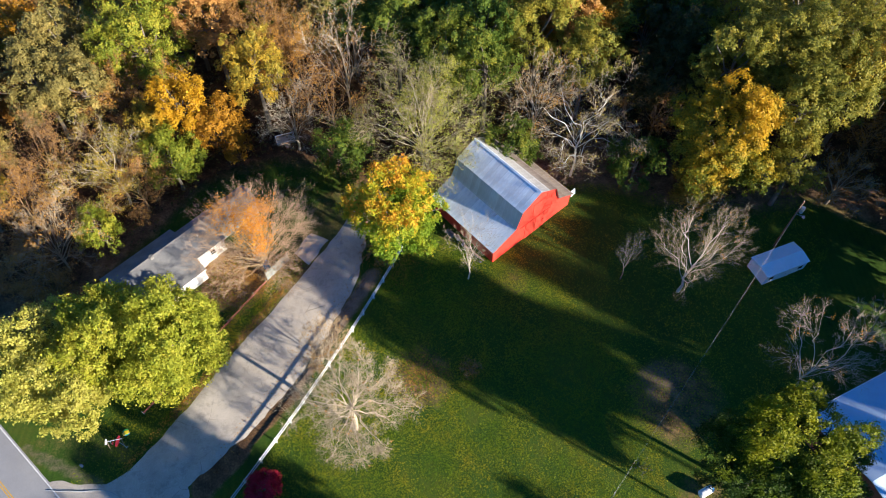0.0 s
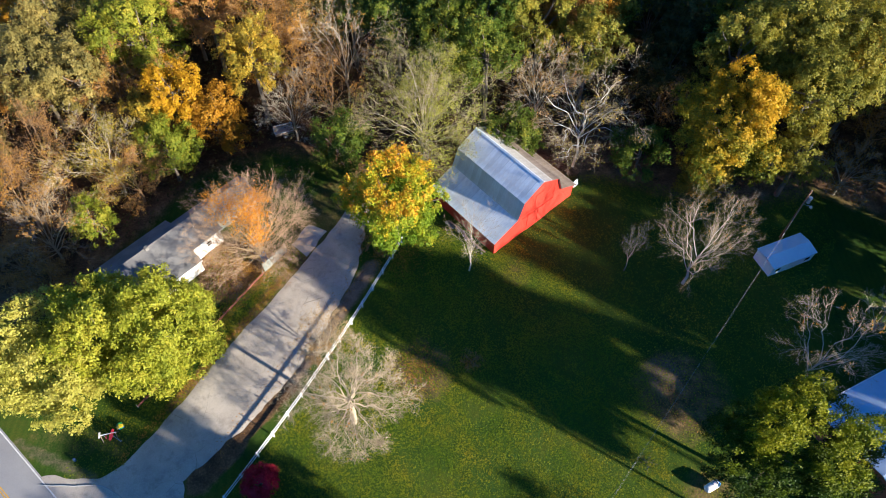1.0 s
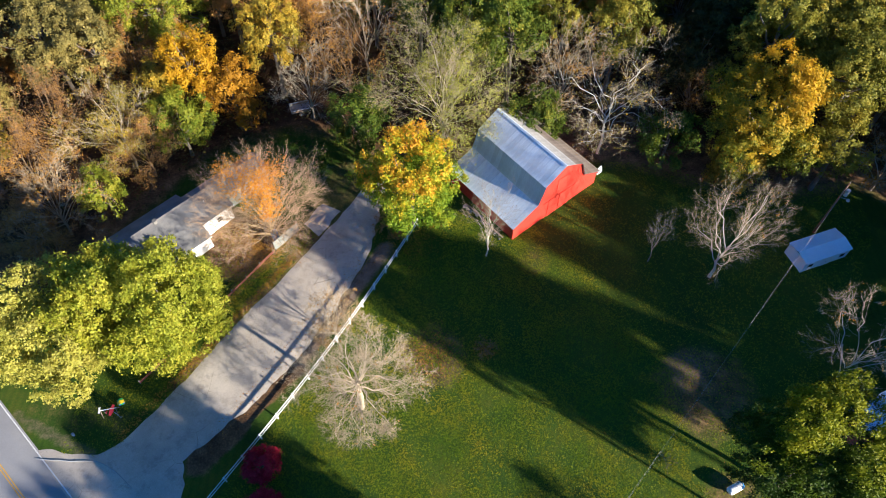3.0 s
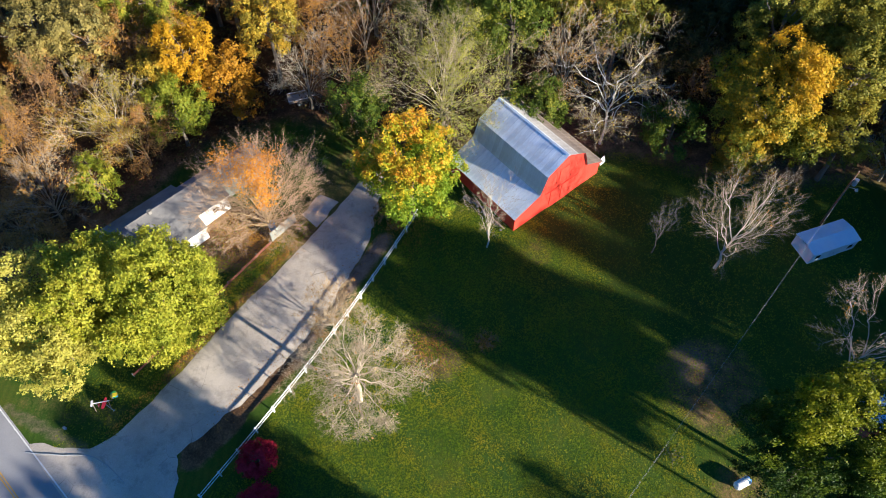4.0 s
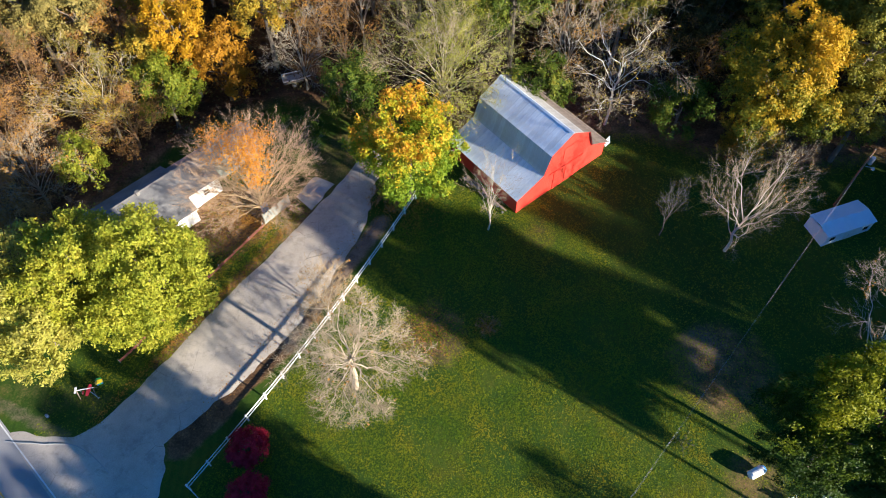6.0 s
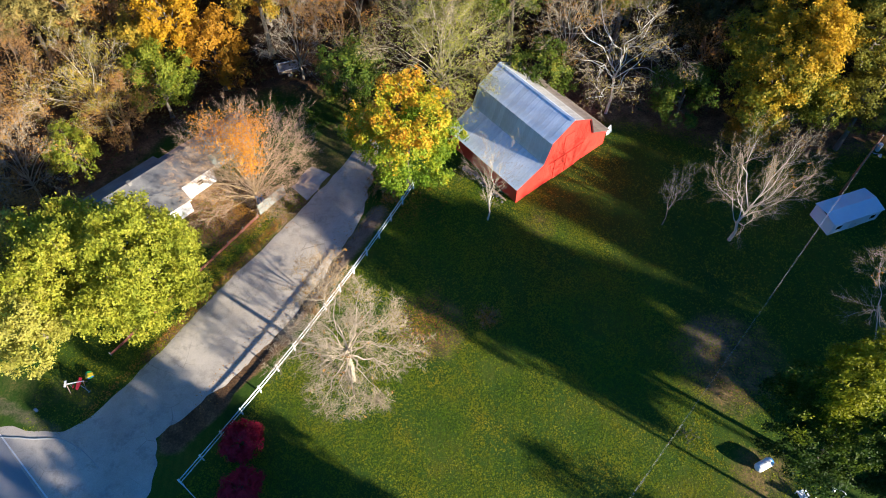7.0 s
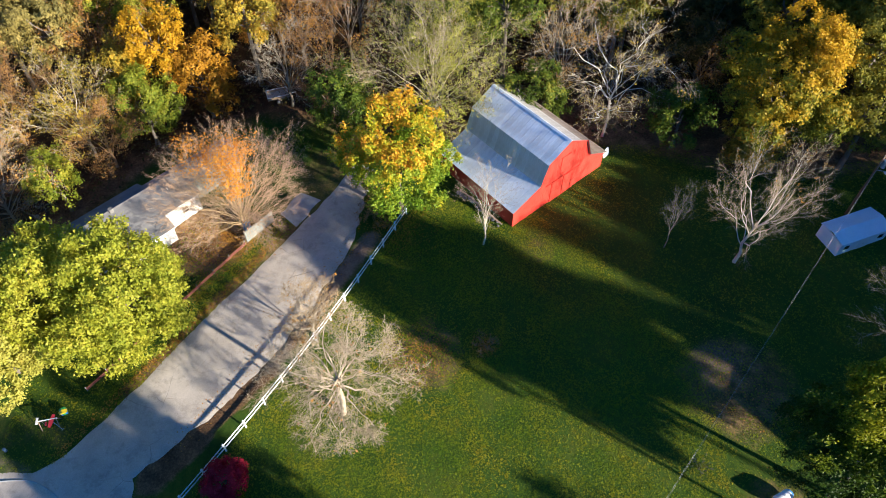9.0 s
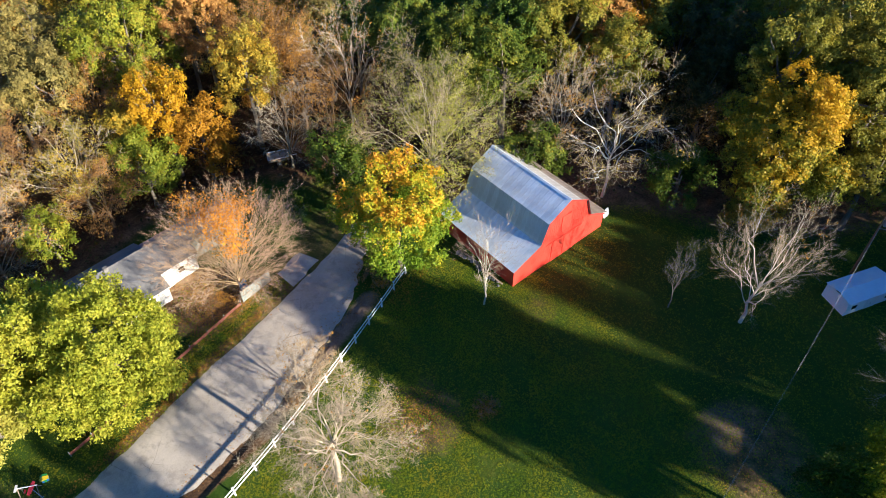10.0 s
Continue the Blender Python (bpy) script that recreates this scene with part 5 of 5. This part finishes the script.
half_bare(-43.1, 59.4, 13, 6.2, BARK_TAN, "olivegold", 5600, "spreading tan-limbed tree with sparse olive-gold leaves", 119)
half_bare(-52.6, 61.5, 13, 6.6, BARK_BROWN, "brown", 4200, "brown twiggy tree with thin brown leaves", 120)
half_bare(-53.1, 54.0, 12, 4.6, BARK_BROWN, "rust", 2600, "twiggy tree with thin rusty leaves", 121)
wood_tree("lime2", -43.2, 51.2, 8, 2.8, 122)
half_bare(-40.3, 58.2, 9, 4.4, BARK_BROWN, "brown", 4200, "brown twiggy tree with thin brown leaves", 123)
half_bare(-48.3, 48.6, 11, 6.2, TWIG_MID, "rust", 1700, "brown twiggy tree nearly leafless", 124, limbs=17)
wood_tree("oaktan", -51.8, 76.2, 19, 5.2, 125)
wood_tree("oaktan", -54.5, 70.8, 17, 5.3, 126)
wood_tree("oaktan", -48.3, 70.2, 16, 4.6, 127)
wood_tree("lime2", -41.9, 78.4, 20, 6.8, 128)
wood_tree("tan", -33.3, 82.4, 18, 5.2, 129)
half_bare(-45.3, 71.7, 14, 4.5, BARK_BROWN, "rust", 4200, "twiggy tree with rusty leaves", 130)
wood_tree("amber", -59.4, 79.9, 17, 3.6, 131)
half_bare(-39.3, 75.0, 13, 4.8, BARK_BROWN, "rust", 1700, "brown twiggy tree nearly leafless", 132)
wood_tree("olivegold", -25.6, 73.0, 17, 4.7, 133)
half_bare(-23.3, 77.5, 18, 3.3, BARK_BROWN, "rust", 4200, "twiggy tree with rusty leaves", 134)
half_bare(-20.2, 76.4, 14, 4.8, BARK_BROWN, "rust", 4200, "twiggy tree with rusty leaves", 135)
half_bare(-20.8, 68.6, 12, 4.6, BARK_GREY, "", 0, "grey leafless tree at the wood's edge", 136)
half_bare(-14.1, 76.7, 18, 5.0, BARK_TAN, "rust", 1500, "pale-limbed tree with thin rusty leaves", 137)
half_bare(-15.7, 71.2, 13, 5.0, BARK_BROWN, "rust", 1700, "brown twiggy tree nearly leafless", 138)
wood_tree("leafgreen", -13.8, 62.8, 10, 4.1, 139)
wood_tree("leafgreen", -19.7, 58.6, 5, 2.1, 140)
wood_tree("oakgreen", -6.6, 80.7, 18, 5.3, 141)
wood_tree("oakgreen", 0.5, 75.3, 18, 5.4, 142)
wood_tree("leafgreen", 5.8, 77.4, 20, 5.3, 143)
wood_tree("oakgreen", 5.8, 72.5, 17, 4.6, 144)
wood_tree("oak", 13.1, 78.4, 20, 6.1, 145)
wood_tree("tan", 17.9, 80.7, 18, 3.9, 146)
wood_tree("amber", 22.1, 80.3, 15, 4.4, 147)
wood_tree("oak", 19.5, 74.4, 17, 4.6, 148)
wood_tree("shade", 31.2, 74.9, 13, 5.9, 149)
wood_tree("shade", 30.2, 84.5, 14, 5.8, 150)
half_bare(30.1, 70.9, 9, 4.7, BARK_BROWN, "rust", 1700, "brown twiggy tree nearly leafless", 151)
wood_tree("olivegold", 34.3, 59.0, 7, 4.1, 152)
wood_tree("oak", 37.5, 70.1, 20, 5.4, 153)
wood_tree("oak", 44.5, 71.0, 22, 6.5, 154)
wood_tree("oak", 52.7, 74.1, 22, 6.3, 155)
wood_tree("oak", 44.5, 63.0, 19, 4.9, 156)
wood_tree("oak", 49.1, 65.8, 20, 5.3, 157)
wood_tree("olivegold", 54.6, 68.8, 20, 5.0, 158)
wood_tree("oak", 44.3, 58.2, 12, 3.6, 159)
wood_tree("oak", 40.4, 79.6, 21, 5.4, 160)
half_bare(58.1, 65.8, 10, 3.8, BARK_BROWN, "rust", 1700, "brown twiggy tree nearly leafless", 161)
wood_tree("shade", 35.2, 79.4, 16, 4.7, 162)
wood_tree("oakgreen", 8.7, 63.5, 10, 4.1, 163)
half_bare(12.6, 69.7, 14, 4.2, BARK_TAN, "rust", 1500, "pale-limbed tree with thin rusty leaves", 164)
half_bare(-51.7, 46.1, 8, 3.8, BARK_BROWN, "brown", 4200, "brown twiggy tree with thin brown leaves", 165)
half_bare(-47.2, 43.5, 6, 3.4, BARK_BROWN, "brown", 4200, "brown twiggy tree with thin brown leaves", 166)
half_bare(-1.8, 69.9, 15, 4.5, BARK_GREY, "olive", 7500, "spreading grey tree with sparse olive leaves", 168)


def deep_wood():
    """The wood beyond its edge: copies of a few trees, set close and turned at random."""
    rng = random.Random(5)
    kinds = {}
    for n, (kind, h, r) in enumerate((("oaktan", 16, 5.0), ("oak", 17, 5.2), ("oakgreen", 16, 4.8), ("olivegold", 15, 4.6), ("leafgreen", 16, 4.8), ("rust", 13, 4.4), ("tan", 15, 4.6), ("shade", 13, 4.8), ("amber", 15, 4.2), ("brown", 12, 4.6), ("lime2", 16, 4.8))):
        kinds[kind] = (n, h, r)
    made = {}
    west, mid, east = ("oaktan", "olivegold", "rust", "tan", "amber", "brown", "lime2", "oaktan"), ("oakgreen", "leafgreen", "oak", "tan", "olivegold", "oak"), ("oak", "oak", "shade", "shade", "oakgreen", "olivegold")
    for row in range(10):
        for col in range(36):
            x = -108 + col * 6.2 + (row % 2) * 3.1 + rng.uniform(-1.5, 1.5)
            y = 56 + row * 5.8 + rng.uniform(-1.4, 1.4)
            kind = rng.choice(west if x < -14 else mid if x < 24 else east)
            size, turn = rng.uniform(0.75, 1.15), rng.uniform(0, 360)
            if y < float(forest_edge(x)) + 6 or abs(x) > 38 + 0.62 * y:
                continue
            if any((x - a) ** 2 + (y - b) ** 2 < (0.62 * r + 2.0) ** 2 for a, b, r in STANDING):
                continue
            n, h, r = kinds[kind]
            if y < 82:
                size *= 0.78
            if kind not in made:
                made[kind] = leafy_tree(x, y, h, r, kind, LABEL[kind], 300 + n, density=15, per=30, size=0.24, tri=True, arms_n=10, clump=0.27)
                made[kind].matrix_basis = at_ground(x, y, turn)
            else:
                copy_thing(made[kind], at_ground(x, y, turn, -0.1, size))


deep_wood()


def undergrowth():
    """Low brush and fallen leaves on the floor of the wood."""
    rng = np.random.default_rng(9)
    x = rng.uniform(-75, 75, 6000)
    y = rng.uniform(40, 104, 6000)
    keep = (y > forest_edge(x) + rng.uniform(-1.5, 4, 6000)) & (np.abs(x) < 34 + 0.6 * y)
    x, y = x[keep], y[keep]
    c = np.stack([x, y, ground_z(x, y) + rng.uniform(0.1, 1.3, len(x))], -1)
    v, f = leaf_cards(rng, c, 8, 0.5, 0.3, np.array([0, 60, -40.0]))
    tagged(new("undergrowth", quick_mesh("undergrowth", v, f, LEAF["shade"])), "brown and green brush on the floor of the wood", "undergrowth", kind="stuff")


undergrowth()


def lawn_tufts():
    """Short leaning blades of grass over the mown lawn."""
    rng = np.random.default_rng(21)
    n = 640000
    x, y = rng.uniform(-40, 50, n), rng.uniform(14, 62, n)
    lawn = ((x + 23.7) * 0.878 - (y - 17.1) * 0.478 > 0.3) & (x < 22 + 0.55 * y)
    verge = ((x + 30.2) * 0.853 - (y - 28.2) * 0.522 < 0.1) & (y < 50) & (x > -40)
    keep = (y < forest_edge(x)) & (lawn | verge)
    keep &= rng.uniform(0, 1, n) < 0.4 + 0.6 * (np.hypot(x + 4, y - 26) < 28)
    worn = np.sin(x * 0.9 + 1.7 * np.sin(y * 0.31)) + np.sin(y * 0.75 + 1.9 * np.sin(x * 0.27 + 1)) + 0.8 * np.sin(2.1 * x + 1.3 * y + 2 * np.sin(0.6 * y))
    keep &= rng.uniform(0, 1, n) < np.clip(0.72 + 0.22 * worn, 0.25, 1)
    x, y = x[keep], y[keep]
    n = len(x)
    a, w = rng.uniform(0, 2 * np.pi, n), rng.uniform(0.02, 0.05, n)
    big = np.where(rng.uniform(0, 1, n) < 0.16, 2.1, 0.9)
    w, lean = w * big, rng.uniform(0.04, 0.14, n) * big
    d = np.stack([np.cos(a) * w, np.sin(a) * w, 0 * a], -1)
    p = np.stack([x, y, ground_z(x, y)], -1)
    up = np.stack([-np.sin(a) * lean, np.cos(a) * lean, rng.uniform(0.025, 0.06, n)], -1)
    v = np.stack([p - d, p + d, p + up], 1).reshape(-1, 3)
    tagged(new("grass", quick_mesh("grass", v, np.arange(len(v)).reshape(-1, 3), LEAF["grass"])), "short green mown grass", "grass", kind="stuff")


lawn_tufts()


def fallen_leaves():
    """Loose leaves under the fan-shaped tree, along the drive and on the bare patches."""
    rng = np.random.default_rng(33)
    spots = [((-26.0, 47.2), 3.2, 2400), ((-22.5, 48.0), 2.6, 1500), ((-2.4, 34.0), 2.6, 700), ((26.5, 30.0), 3.4, 350), ((-6.0, 49.0), 3.2, 900), ((3.2, 34.3), 0.9, 300)]
    p = [np.array(c) + rng.normal(0, r * 0.6, (n, 2)) for c, r, n in spots]
    for a, b, w, n in (((-34.6, 22.9), (-19.2, 46.9), 0.25, 1300), ((-24.2, 24.0), (-9.6, 48.2), 0.6, 400), ((-33.0, 31.0), (-23.0, 45.5), 1.1, 600)):
        t = rng.uniform(0, 1, (n, 1))
        p.append(np.array(a) * (1 - t) + np.array(b) * t + rng.normal(0, w, (n, 2)))
    p = np.concatenate(p)
    c = np.stack([p[:, 0], p[:, 1], ground_z(p[:, 0], p[:, 1]) + rng.uniform(0.07, 0.13, len(p))], -1)
    up = np.tile(np.array([0, 0, 1.5]), (len(c), 1))
    v, f = leaf_cards(rng, c, 1, 0.01, 0.1, np.array([0, 40, -300.0]), up, 0.25)
    tagged(new("fallen_leaves", quick_mesh("fallen_leaves", v, f, LEAF["rust"])), "dry orange-brown fallen leaves lying on the grass", "leaves", kind="stuff")


fallen_leaves()
